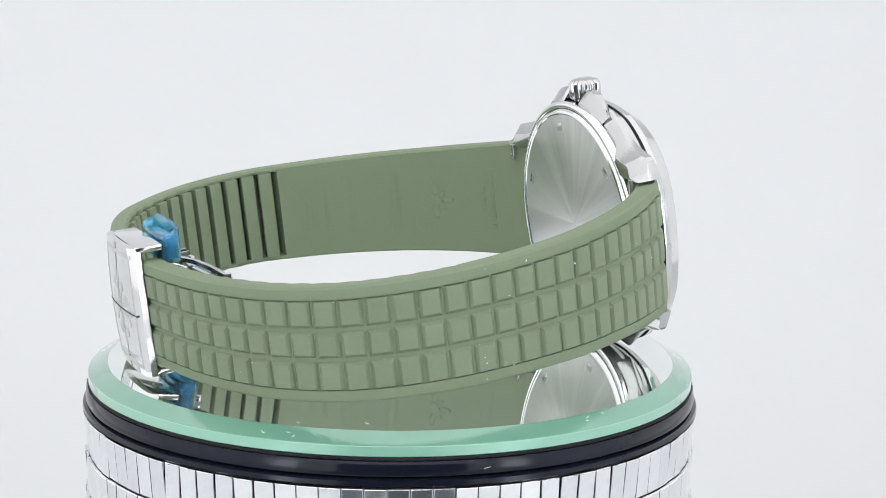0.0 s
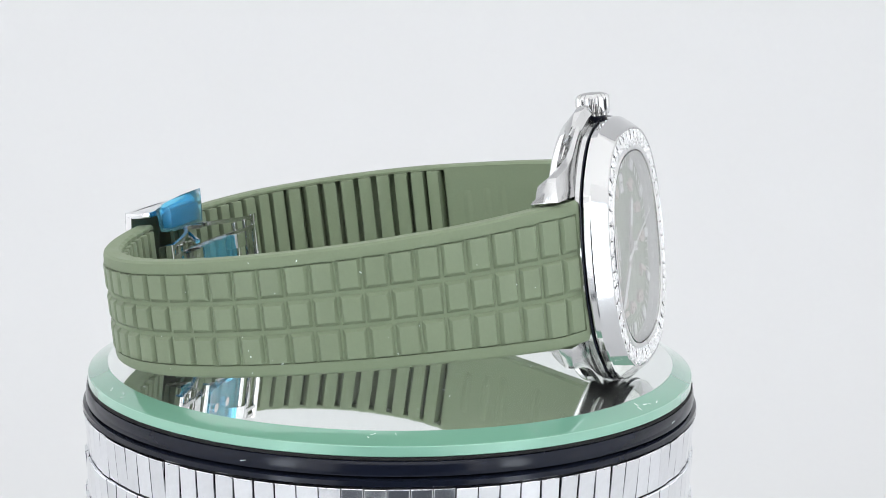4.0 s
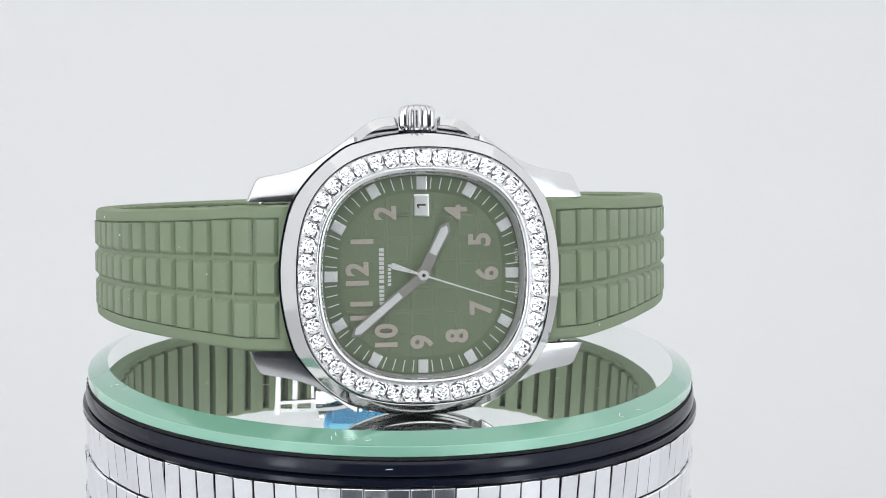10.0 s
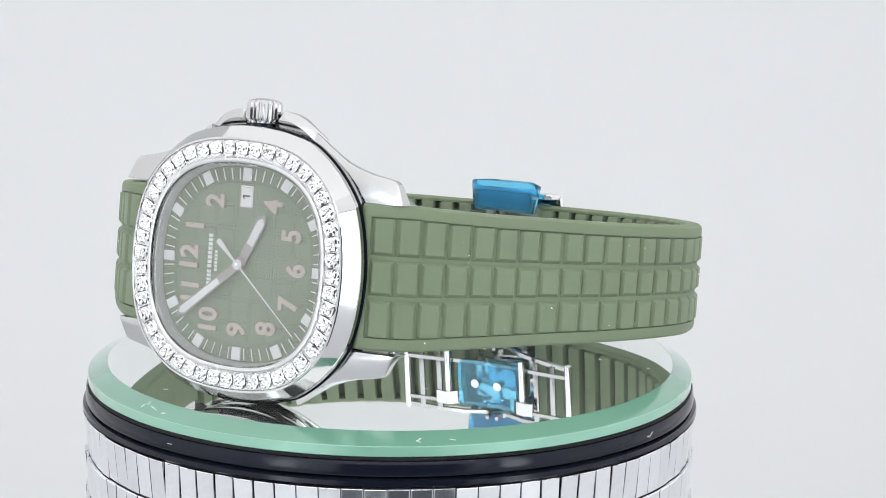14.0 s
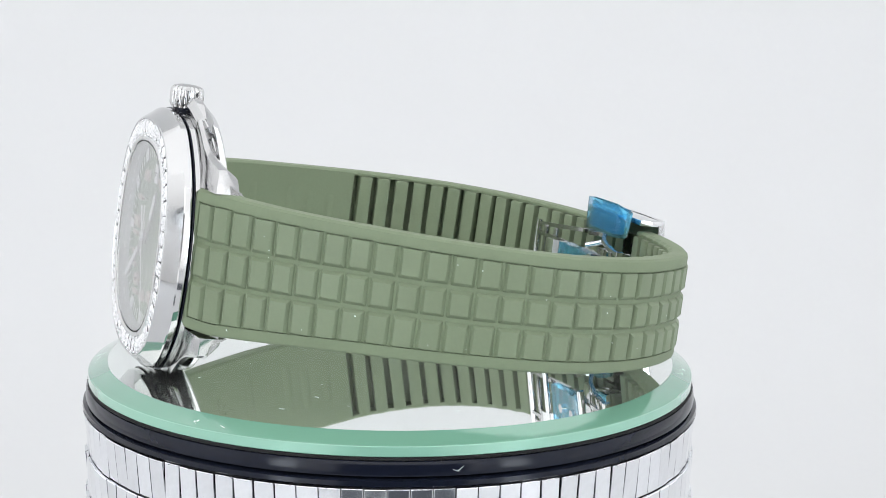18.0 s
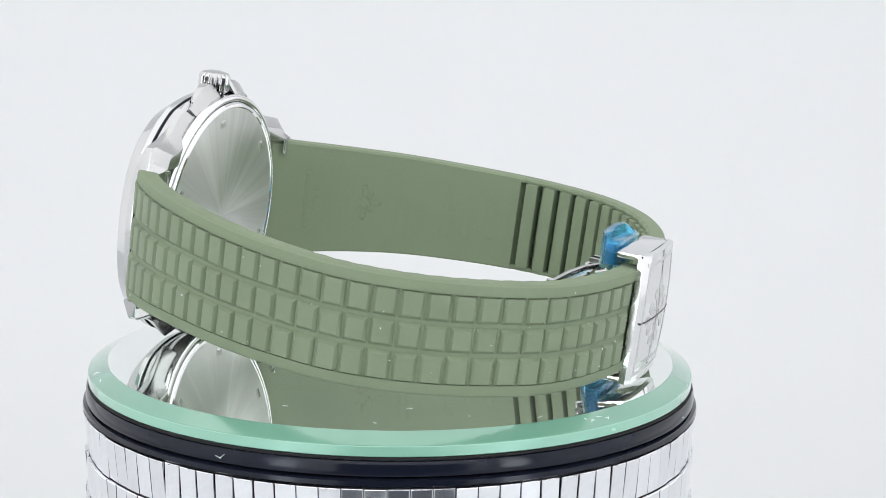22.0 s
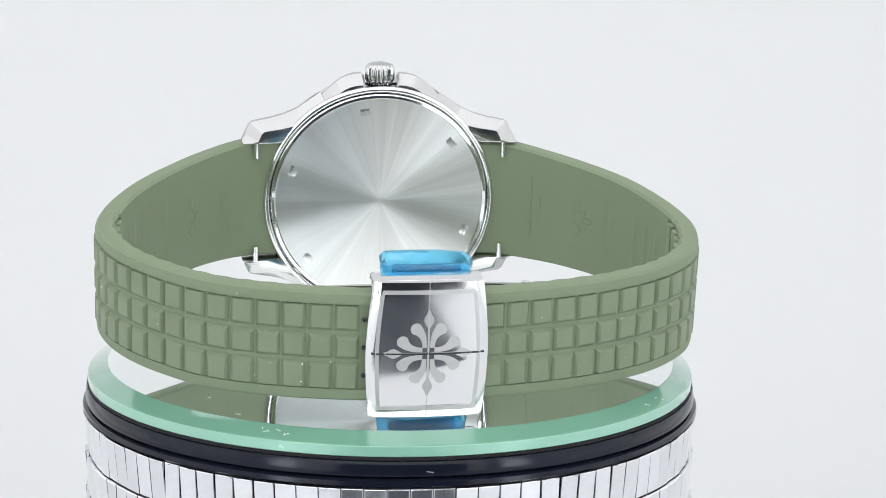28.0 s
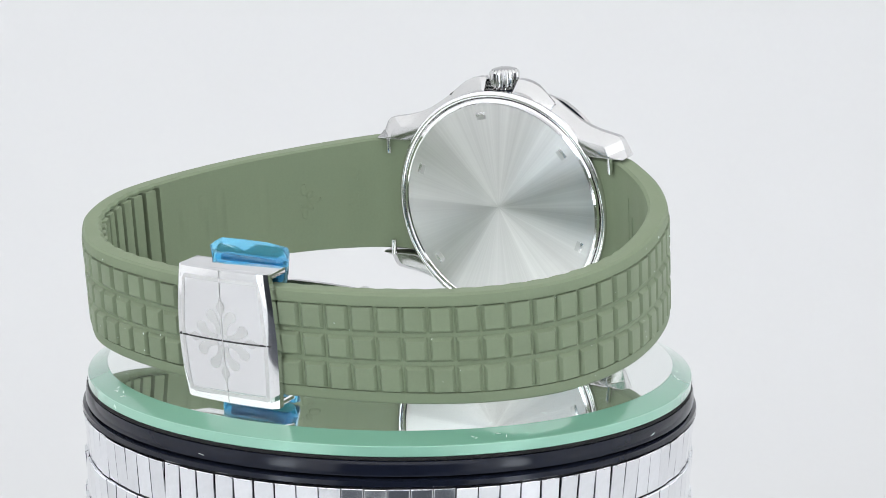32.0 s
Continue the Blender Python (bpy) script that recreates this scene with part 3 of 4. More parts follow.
def build_dial(watch):
    bm = outline_stack(bmesh.new(), [cushion_ring(13.7, 0.6), cushion_ring(13.7, 0.0)], cap_first=True, cap_last=True)
    dial = part("dial", bm, M_DIAL, watch, "green lacquered dial with an embossed curved grid")
    # sloping inner ring between dial and glass
    bm = outline_stack(bmesh.new(), [cushion_ring(13.82, 0.03), cushion_ring(13.82, -1.55), cushion_ring(13.72, -1.55), cushion_ring(13.36, -0.02)], closed=True)
    part("inner_flange", bm, M_FLANGE, dial, "satin steel flange round the dial", sharp=25)
    bm = bmesh.new()
    for k in range(60):
        a = radians(6 * k + 3)
        r = cushion(a, 13.5)
        long = 0.55 if k % 5 == 2 else 0.12
        m = Matrix.Translation((-r * math.cos(a) * MM, -0.76 * MM, r * math.sin(a) * MM)) @ Matrix.Rotation(a, 4, "Y") @ Matrix.Rotation(radians(-76), 4, "Z")
        bmesh.ops.create_cube(bm, size=1, matrix=m @ Matrix.Diagonal((0.16 * MM, 0.08 * MM, 2 * long * MM, 1)))
    tagged(part("flange_dashes", bm, M_WHITE, dial, "tiny white dashes printed on the flange"), kind="stuff")
    # embossed curved grid of double lines
    ridge = bmesh.new()
    lines = [(axis, v) for axis in (0, 1) for v in (-8.2, -4.95, -1.65, 1.65, 4.95, 8.2)]
    for axis, off in lines:
        reach = 10.4 * math.sqrt(max(1 - (off / 11.2) ** 4, 0.05))
        for half in (-0.26, 0.26):
            rows = []
            for k in range(25):
                t = -1 + k / 12
                bow = (off + half) * (1 - 0.10 * t * t)
                row = []
                for w, y in ((-0.12, 0.01), (0.0, -0.045), (0.12, 0.01)):
                    p = (reach * t, bow + w) if axis == 0 else (bow + w, reach * t)
                    row.append(ridge.verts.new((p[0] * MM, y * MM, p[1] * MM)))
                rows.append(row)
            for a, b in zip(rows, rows[1:]):
                for j in range(2):
                    ridge.faces.new((a[j], a[j + 1], b[j + 1], b[j]))
    bmesh.ops.recalc_face_normals(ridge, faces=ridge.faces[:])
    part("embossed_grid", ridge, M_GRIDLIT, dial, "raised curved double lines with caught light painted in", sharp=10)
    bm = outline_stack(bmesh.new(), [cushion_ring(13.34, 0.02), cushion_ring(13.34, -0.1), cushion_ring(11.2, -0.1), cushion_ring(11.0, 0.02)], closed=True)
    part("minute_track", bm, M_DIALTRACK, dial, "raised green minute track")
    tick = mesh_of("minute_mark", box(bmesh.new(), -0.80 * MM, 0.80 * MM, -0.16 * MM, -0.09 * MM, -0.07 * MM, 0.07 * MM), M_WHITE)
    frame_me = mesh_of("marker_frame", box(bmesh.new(), -0.92 * MM, 0.92 * MM, -0.26 * MM, -0.09 * MM, -0.74 * MM, 0.74 * MM, 0.06 * MM), M_SATIN)
    lume_me = mesh_of("lume", box(bmesh.new(), -0.82 * MM, 0.82 * MM, -0.34 * MM, -0.2 * MM, -0.64 * MM, 0.64 * MM, 0.04 * MM), M_LUME)
    for k in range(60):
        a = radians(6 * k)
        r = cushion(a, 12.28)
        m = Matrix.Translation((-r * math.cos(a) * MM, 0, r * math.sin(a) * MM)) @ Matrix.Rotation(a, 4, "Y")
        if k % 5:
            place("minute_mark", tick, dial, m=m)
        else:
            h = place("hour_marker", frame_me, dial, m=m)
            h.data = frame_me
            place("lume", lume_me, dial, m=m)
    for h in (12, 1, 2, 4, 5, 6, 7, 8, 9, 10, 11):
        x, z = at_hour({12: 8.6, 6: 9.0, 9: 9.0, 1: 9.15, 5: 9.2, 7: 9.35, 11: 9.3}.get(h, 9.6), 30 * h)
        written("numeral", str(h), 4.05, x, -0.26, z, M_GREIGE, dial, 0.18, 0.13, "applied warm steel numeral", 0.92)
    # date
    bm = box(bmesh.new(), -1.02 * MM, 1.02 * MM, -0.13 * MM, 0.05 * MM, 7.75 * MM, 10.78 * MM, 0.1 * MM)
    part("date_frame", bm, M_SATIN, dial, "steel date window frame")
    bm = box(bmesh.new(), -0.84 * MM, 0.84 * MM, -0.145 * MM, 0.02 * MM, 7.95 * MM, 10.58 * MM)
    part("date_disc", bm, M_WHITE, dial, "white date disc")
    bm = box(bmesh.new(), -0.60 * MM, 0.60 * MM, -0.165 * MM, -0.145 * MM, 9.22 * MM, 9.44 * MM)
    for k in range(3):
        box(bm, (-0.60 + 0.09 * k) * MM, (-0.40 + 0.09 * k) * MM, -0.164 * MM, -0.145 * MM, (9.10 - 0.12 * k) * MM, (9.221 - 0.12 * k) * MM)
    part("date_figure", bm, M_BLACKPRINT, dial, "black printed figure 1")
    # maker's lines as plain bars, and the small words at 6
    for x, z0, count, wide, hgt in ((-5.45, -3.9, 5, 0.40, 0.66), (-5.45, -1.0, 8, 0.46, 0.66), (-4.4, -1.4, 6, 0.36, 0.46)):
        bm = bmesh.new()
        for k in range(count):
            z = z0 + k * (wide + 0.14)
            box(bm, (x - hgt / 2) * MM, (x + hgt / 2) * MM, -0.12 * MM, -0.06 * MM, z * MM, (z + wide) * MM)
        part("printed_line", bm, M_WHITE, dial, "row of plain white printed bars")
    written("small_print", "SWISS", 0.78, 13.0, -0.12, -2.3, M_WHITE, dial, 0.005)
    written("small_print", "MADE", 0.78, 13.0, -0.12, 2.3, M_WHITE, dial, 0.005)
    return dial


def hand(name, watch, outline, y, thick, mat, lume=None, label=""):
    pts = [(-x * MM, z * MM) for x, z in outline]
    bm = prism(bmesh.new(), pts, lambda x, z: (y - thick) * MM, lambda x, z: y * MM, 0.03 * MM, 1)
    h = part(name, bm, mat, watch, label)
    if lume:
        bm = prism(bmesh.new(), [(-x * MM, z * MM) for x, z in lume], lambda x, z: (y - thick - 0.05) * MM, lambda x, z: (y - 0.02) * MM)
        part("lume", bm, M_LUME, h, "white lume inlay")
    return h


def build_pointers(watch):
    hours = hand("hour_hand", watch, [(-1.0, -0.7), (0, -0.95), (1.0, -0.7), (4.0, -0.75), (6.9, -0.82), (7.9, 0), (6.9, 0.82), (4.0, 0.75), (1.0, 0.7), (0, 0.95), (-1.0, 0.7)],
                 -0.55, 0.16, M_HANDSTEEL, [(3.1, -0.5), (6.7, -0.56), (7.3, 0), (6.7, 0.56), (3.1, 0.5)], "steel hour hand with white lume")
    minutes = hand("minute_hand", watch, [(-1.0, -0.6), (0, -0.85), (1.0, -0.6), (4.0, -0.62), (11.6, -0.72), (12.6, 0), (11.6, 0.72), (4.0, 0.62), (1.0, 0.6), (0, 0.85), (-1.0, 0.6)],
                   -0.92, 0.16, M_HANDSTEEL, [(4.0, -0.42), (11.4, -0.5), (12.1, 0), (11.4, 0.5), (4.0, 0.42)], "steel minute hand with white lume")
    seconds = hand("second_hand", watch, [(-4.6, -0.34), (-4.2, -0.42), (-0.8, -0.14), (0, -0.14), (13.0, -0.07), (13.2, 0), (13.0, 0.07), (0, 0.14), (-0.8, 0.14), (-4.2, 0.42), (-4.6, 0.34)],
                   -1.30, 0.1, M_WHITE, None, "thin white second hand")
    bm = bmesh.new()
    bmesh.ops.create_cone(bm, cap_ends=True, segments=32, radius1=0.72 * MM, radius2=0.62 * MM, depth=0.3 * MM, matrix=Matrix.Translation((0, -1.42 * MM, 0)) @ Matrix.Rotation(radians(90), 4, "X"))
    part("hub", bm, M_WHITE, seconds)
    bm = rod(bmesh.new(), (0, 0.1 * MM, 0), (0, -1.6 * MM, 0), 0.25 * MM)
    part("hand_post", bm, M_STEEL, watch)
    return hours, minutes, seconds


def build_crystal(watch):
    bm = outline_stack(bmesh.new(), [cushion_ring(13.8, -1.75), cushion_ring(13.8, -2.42), cushion_ring(13.66, -2.56)], cap_first=True, cap_last=True)
    ob = part("crystal", bm, M_CRYSTAL, watch, "clear sapphire crystal", sharp=15)
    ob.visible_shadow = False


# ---- strap: a loop in the plane of x and y, seen from its outer face ----
PATHS = {
    1: [(17.6, 0.95), (20.2, 1.8), (23.4, 3.2), (27.6, 6.6), (32.4, 11.8), (37.0, 18.2), (41.0, 25.0), (44.0, 32.0), (46.0, 39.0), (46.9, 46.0), (45.6, 53.0), (42.7, 59.4), (38.0, 65.4), (32.2, 70.5), (24.6, 73.8), (14.5, 76.0), (2.6, 76.9)],
    -1: [(17.6, 0.95), (20.2, 1.8), (23.2, 3.6), (27.2, 7.6), (31.0, 12.2), (34.6, 17.8), (37.8, 24.0), (40.0, 31.2), (41.4, 39.0), (41.6, 46.0), (40.2, 53.5), (37.2, 60.0), (31.6, 66.0), (24.5, 70.4), (16.0, 73.6), (6.0, 75.8), (-2.6, 76.9)],
}
STEP = 0.5


def loop_samples(path):
    """Points every STEP mm along a smooth curve through the path's points."""
    pts = [Vector(p) for p in path]
    ext = [2 * pts[0] - pts[1]] + pts + [2 * pts[-1] - pts[-2]]
    dense = []
    for i in range(1, len(ext) - 2):
        p0, p1, p2, p3 = ext[i - 1:i + 3]
        for k in range(40):
            t = k / 40
            dense.append(0.5 * ((2 * p1) + (p2 - p0) * t + (2 * p0 - 5 * p1 + 4 * p2 - p3) * t * t + (3 * p1 - p0 - 3 * p2 + p3) * t ** 3))
    dense.append(pts[-1])
    out, run, want = [dense[0]], 0.0, STEP
    for a, b in zip(dense, dense[1:]):
        d = (b - a).length
        while run + d >= want:
            out.append(a + (b - a) * ((want - run) / d))
            want += STEP
        run += d
    return out


LOOPS = {side: loop_samples(path) for side, path in PATHS.items()}
LENGTHS = {side: (len(loop) - 1) * STEP for side, loop in LOOPS.items()}


def along(side, s):
    """Outer point, tangent and outward normal of one half of the loop at s mm from the case."""
    loop = LOOPS[side]
    i = min(max(s / STEP, 0), len(loop) - 1.001)
    k = int(i)
    p = loop[k].lerp(loop[k + 1], i - k)
    t = (loop[min(k + 4, len(loop) - 1)] - loop[max(k - 3, 0)]).normalized()
    return p, t, Vector((t.y, -t.x))


def half_width(s):
    return 9.75 - 2.2 * (1 - math.exp(-max(0.0, s - 7) / 30))


def middle_z(side, p):
    """Height of the strap's middle: the loop leans a little to the 12 o'clock side."""
    return 0.28 * min(1.0, p.y / 20) + 0.012 * side * p.x


def shift_x(s):
    """The loop lies a little to the 12 o'clock side of the case that holds its ends."""
    return -HEAD_SHIFT * min(1.0, max(0.0, (s - 3) / 22))


def thickness(s):
    return 3.0 + 1.3 * max(0, 1 - s / 9) ** 1.5


HEAD_SHIFT = 0.56
FIELD_FROM, PITCH_TILE, RAIL, FLOOR_DEEP = 1.45, 3.515, 1.72, 0.32
RIBS_FROM, RIB_PITCH = 50.9, 3.5
CLASP_EDGE = {1: 107.4, -1: 110.0}


def build_strap(watch, side):
    length = LENGTHS[side]
    bm = bmesh.new()
    layers = []
    n = int(length - 5.0)
    stations = [0.0, 0.25, 0.6, 1.0, FIELD_FROM - 0.12, FIELD_FROM] + [3 + 0.875 * k for k in range(int((n - 2) / 0.875))]
    for s in stations:
        p, t, nrm = along(side, s)
        hw, th = half_width(s), thickness(s)
        ribbed = s > RIBS_FROM - 0.5
        lip = th - (0.16 + 0.16 * math.cos(2 * math.pi * (s - RIBS_FROM) / RIB_PITCH) if ribbed else 0.0)
        if ribbed:
            th -= 2.05
        deep = 0.0 if s < FIELD_FROM - 0.05 else FLOOR_DEEP
        end = 0.35 * max(0, 1 - s / 0.6)
        rail = RAIL
        prof = [(-0.45 - end, -hw), (-0.1 - end, -hw + 0.3), (-end, -hw + 0.7), (-end, -hw + rail - 0.06), (-deep - end, -hw + rail), (-deep - end, hw - rail), (-end, hw - rail + 0.06), (-end, hw - 0.7), (-0.1 - end, hw - 0.3), (-0.45 - end, hw),
                (-lip + 0.4, hw), (-lip, hw - 0.35), (-lip, hw - 0.75), (-th, hw - 0.9), (-th, -hw + 0.9), (-lip, -hw + 0.75), (-lip, -hw + 0.35), (-lip + 0.4, -hw)]
        z0 = middle_z(side, p)
        layers.append([((side * (p.x + nrm.x * a) + shift_x(s)) * MM, (p.y + nrm.y * a) * MM, (z0 + z) * MM) for a, z in prof])
    outline_stack(bm, layers, cap_first=True, cap_last=True)
    strap = part("strap_half", bm, M_RUBBER, watch, "olive green rubber strap with raised tiles and a ribbed lining", sharp=30)

    def pose_at(s, out, z):
        p, t, nrm = along(side, s)
        x_axis = Vector((side * t.x, t.y, 0.012 * t.x)).normalized()
        y_axis = Vector((side * nrm.x, nrm.y, 0))
        z_axis = x_axis.cross(y_axis).normalized()
        if z_axis.z < 0:
            x_axis, z_axis = -x_axis, -z_axis
        y_axis = z_axis.cross(x_axis)
        at = Vector((side * (p.x + nrm.x * out) + shift_x(s), p.y + nrm.y * out, middle_z(side, p) + z)) * MM
        m = Matrix((x_axis, y_axis, z_axis)).transposed().to_4x4()
        m.translation = at
        return m

    edge = CLASP_EDGE[side]
    for c in range(int((edge - FIELD_FROM) / PITCH_TILE + 0.6)):
        s = FIELD_FROM + (c + 0.5) * PITCH_TILE
        for r, me in enumerate(tile_meshes(c)):
            place("tile", me, strap, m=pose_at(s, -FLOOR_DEEP - 0.03, (r - 1) * 2 * (half_width(s) - RAIL) / 3))
    # black discs that paint the shaded gaps where the strap runs into the clasp
    for r in range(3):
        bm = bmesh.new()
        bmesh.ops.create_cone(bm, cap_ends=True, segments=14, radius1=0.32 * MM, radius2=0.28 * MM, depth=0.3 * MM, matrix=Matrix.Rotation(radians(-90), 4, "X"))
        ob = part("gap_shade", bm, M_BLACKPRINT, strap, "small black disc painting a shaded gap beside the clasp")
        ob.matrix_basis = pose_at(edge, 0.02, (r - 1) * 2 * (half_width(edge) - RAIL) / 3)
    # ribs of the lining
    s = RIBS_FROM + RIB_PITCH / 2
    while s < length - 6:
        bm = bmesh.new()
        hw = half_width(s) - 0.8
        box(bm, -1.11 * MM, 1.11 * MM, -1.5 * MM, 0.8 * MM, -hw * MM, hw * MM, 0.28 * MM)
        ob = part("rib", bm, M_RUBBER, strap)
        ob.matrix_basis = pose_at(s, -thickness(s) + 0.98, 0)
        s += RIB_PITCH
    # pale dust caught on the tiles and rails
    rnd, bm = random.Random(21 + side), bmesh.new()
    for _ in range(26):
        s, z = rnd.uniform(3, edge - 4), rnd.uniform(-0.92, 0.92)
        m = pose_at(s, 0.21 if abs(z) < 0.75 else 0.02, z * half_width(s)) @ Euler((0, rnd.uniform(0, 3.1), 0)).to_matrix().to_4x4()
        size = rnd.choice((0.06, 0.07, 0.08, 0.13)) * MM
        bmesh.ops.create_icosphere(bm, subdivisions=1, radius=size, matrix=m @ Matrix.Diagonal((rnd.uniform(0.8, 1.8), 0.5, 0.8, 1)))
    tagged(part("dust", bm, M_SCRATCH, strap, "tiny pale dust specks on the rubber"), kind="stuff")
    # faint raised marks on the plain lining
    for s, hw in ((29.6, 5.4), (38.0, 5.0), (41.6, 4.2), (45.8, 3.8)):
        bm = bmesh.new()
        grid = []
        for a in range(11):
            v = -1 + a / 5
            grid.append([bm.verts.new((x * MM, (0.02 - 0.26 * math.exp(-(x / 0.6) ** 2) * (1 - v ** 6)) * MM, v * hw * MM)) for x in (-1.8, -1.3, -0.9, -0.5, -0.2, 0.2, 0.5, 0.9, 1.3, 1.8)])
        for low, high in zip(grid, grid[1:]):
            for k in range(9):
                bm.faces.new((low[k], low[k + 1], high[k + 1], high[k]))
        bmesh.ops.recalc_face_normals(bm, faces=bm.faces[:])
        ob = part("lining_mark", bm, M_RUBBER, strap, sharp=80)
        ob.matrix_basis = pose_at(s, -thickness(s), 0)
    for k in range(8):
        bm = bmesh.new()
        reach, long, slim = (2.0, 1.15, 0.55) if k % 2 == 0 else (1.5, 0.8, 0.42)
        bmesh.ops.create_icosphere(bm, subdivisions=2, radius=MM, matrix=Matrix.Translation((reach * MM, 0, 0)) @ Matrix.Diagonal((long, 0.065, slim, 1)))
        ob = part("lining_petal", bm, M_RUBBER, strap, sharp=80)
        ob.matrix_basis = pose_at(22.3, -thickness(22.3), 0) @ Matrix.Rotation(k * math.pi / 4, 4, "Y")
    # two lines of raised lettering near the case, too small to read
    bm, rnd = bmesh.new(), random.Random(31)
    for s, reach in ((11.6, 5.2), (13.4, 1.9)):
        z = -reach
        while z < reach:
            wide = rnd.uniform(0.35, 0.7)
            bmesh.ops.create_cube(bm, size=1, matrix=pose_at(s, -thickness(s), z + wide / 2) @ Matrix.Diagonal((0.75 * MM, 0.16 * MM, wide * MM, 1)))
            z += wide + 0.16
    tagged(part("lining_print", bm, M_RUBBER, strap, "two short rows of raised bars"), kind="stuff")
    return strap


@functools.lru_cache(None)
def tile_meshes(c):
    """The tiles of one column: rows at the two rails butt against them, all other sides are bevelled."""
    s = FIELD_FROM + (c + 0.5) * PITCH_TILE
    cell = (half_width(s) - RAIL) / 3
    lx = PITCH_TILE / 2 - 0.16
    out = []
    for r in range(3):
        low, high = (0.10 if r == 0 else 0.26), (0.10 if r == 2 else 0.26)
        bm, layers = bmesh.new(), []
        for f, h in ((0.0, 0.0), (0.06, 0.06), (0.94, 0.49), (1.02, 0.52), (1.14, 0.53)):
            a, b0, b1 = lx - 0.40 * f, -cell + low + (0.07 if r == 0 else 0.48) * f, cell - high - (0.07 if r == 2 else 0.48) * f
            k = 0.10
            layers.append(scaled([(-a, h, b0 + k), (-a + k, h, b0), (a - k, h, b0), (a, h, b0 + k), (a, h, b1 - k), (a - k, h, b1), (-a + k, h, b1), (-a, h, b1 - k)]))
        outline_stack(bm, layers, cap_first=True, cap_last=True)
        out.append(mesh_of("tile", bm, M_TILE, sharp=25))
    return out


# ---- folding clasp ----
CL_Y, CL_Z, CL_H, CL_W = 78.4, 0.50, 9.45, 7.75


def clasp_y(x, z):
    """The bowed outer face of the clasp, in mm."""
    slope = max(0.0, abs(x) - clasp_half_width(z) * 0.875)
    return CL_Y - 0.008 * x * x - 0.0045 * (z - CL_Z) ** 2 - 0.55 * slope


def clasp_half_width(z):
    return CL_W + 0.45 - 0.006 * (z - CL_Z) ** 2 - 0.35 * max(0, (z - CL_Z) / CL_H)


def build_clasp(watch):
    bm = bmesh.new()
    rows, cols = 20, 16
    front, back = [], []
    for r in range(rows + 1):
        z = CL_Z - CL_H + 2 * CL_H * r / rows
        w = clasp_half_width(z)
        front.append([bm.verts.new((w * (2 * c / cols - 1) * MM, clasp_y(w * (2 * c / cols - 1), z) * MM, z * MM)) for c in range(cols + 1)])
        back.append([bm.verts.new((w * (2 * c / cols - 1) * MM, (clasp_y(w * (2 * c / cols - 1), z) - 0.9) * MM, z * MM)) for c in range(cols + 1)])
    for r in range(rows):
        for c in range(cols):
            bm.faces.new((front[r][c], front[r][c + 1], front[r + 1][c + 1], front[r + 1][c]))
            bm.faces.new((back[r][c], back[r + 1][c], back[r + 1][c + 1], back[r][c + 1]))
    edge_f = front[0] + [front[r][-1] for r in range(1, rows + 1)] + front[-1][-2::-1] + [front[r][0] for r in range(rows - 1, 0, -1)]
    edge_b = back[0] + [back[r][-1] for r in range(1, rows + 1)] + back[-1][-2::-1] + [back[r][0] for r in range(rows - 1, 0, -1)]
    for k in range(len(edge_f)):
        j = (k + 1) % len(edge_f)
        bm.faces.new((edge_f[k], edge_b[k], edge_b[j], edge_f[j]))
    bmesh.ops.recalc_face_normals(bm, faces=bm.faces[:])
    clasp = part("clasp_cover", bm, M_STEEL, watch, "polished steel folding clasp cover with an engraved flower", sharp=40)
    clasp.matrix_basis = Matrix.Translation((2.95 * MM, 0, 0))
    # top and bottom flanges that wrap over the strap
    for sz in (1, -1):
        z = CL_Z + sz * (CL_H - 0.45)
        bm = box(bmesh.new(), -(CL_W - 0.35) * MM, (CL_W - 0.35) * MM, (CL_Y - 5.4) * MM, (CL_Y - 1.5) * MM, (z - 0.45) * MM, (z + 0.43) * MM, 0.2 * MM)
        part("flange", bm, M_STEEL, clasp, "polished steel edge over the strap")
    # joint lines
    bm = bmesh.new()
    for k in range(24):
        x0, x1 = -CL_W + 0.2 + 2 * (CL_W - 0.2) * k / 24, -CL_W + 0.2 + 2 * (CL_W - 0.2) * (k + 1) / 24
        y = clasp_y((x0 + x1) / 2, CL_Z - 0.3)
        box(bm, x0 * MM, x1 * MM, (y - 0.2) * MM, (y + 0.07) * MM, (CL_Z - 0.45) * MM, (CL_Z - 0.21) * MM)
    part("joint_line", bm, M_BLACKPRINT, clasp, "dark joint across the clasp")
    bm = bmesh.new()
    for k in range(24):
        z0, z1 = CL_Z - CL_H + 2 * CL_H * k / 24, CL_Z - CL_H + 2 * CL_H * (k + 1) / 24
        y = clasp_y(0, (z0 + z1) / 2)
        box(bm, -0.05 * MM, 0.05 * MM, (y - 0.2) * MM, (y + 0.075) * MM, z0 * MM, z1 * MM)
    part("joint_line", bm, M_SATIN, clasp, "upright hairline joint")

    def on_face(points, name, label):
        """A thin plate that lies on the bowed face."""
        b = bmesh.new()
        top = [b.verts.new((x * MM, (clasp_y(x, z) + 0.05) * MM, z * MM)) for x, z in points]
        low = [b.verts.new((x * MM, (clasp_y(x, z) - 0.1) * MM, z * MM)) for x, z in points]
        k = len(points)
        b.faces.new(top)
        for i in range(k):
            b.faces.new((top[i], low[i], low[(i + 1) % k], top[(i + 1) % k]))
        bmesh.ops.recalc_face_normals(b, faces=b.faces[:])
        bmesh.ops.triangulate(b, faces=[f for f in b.faces if len(f.verts) > 4])
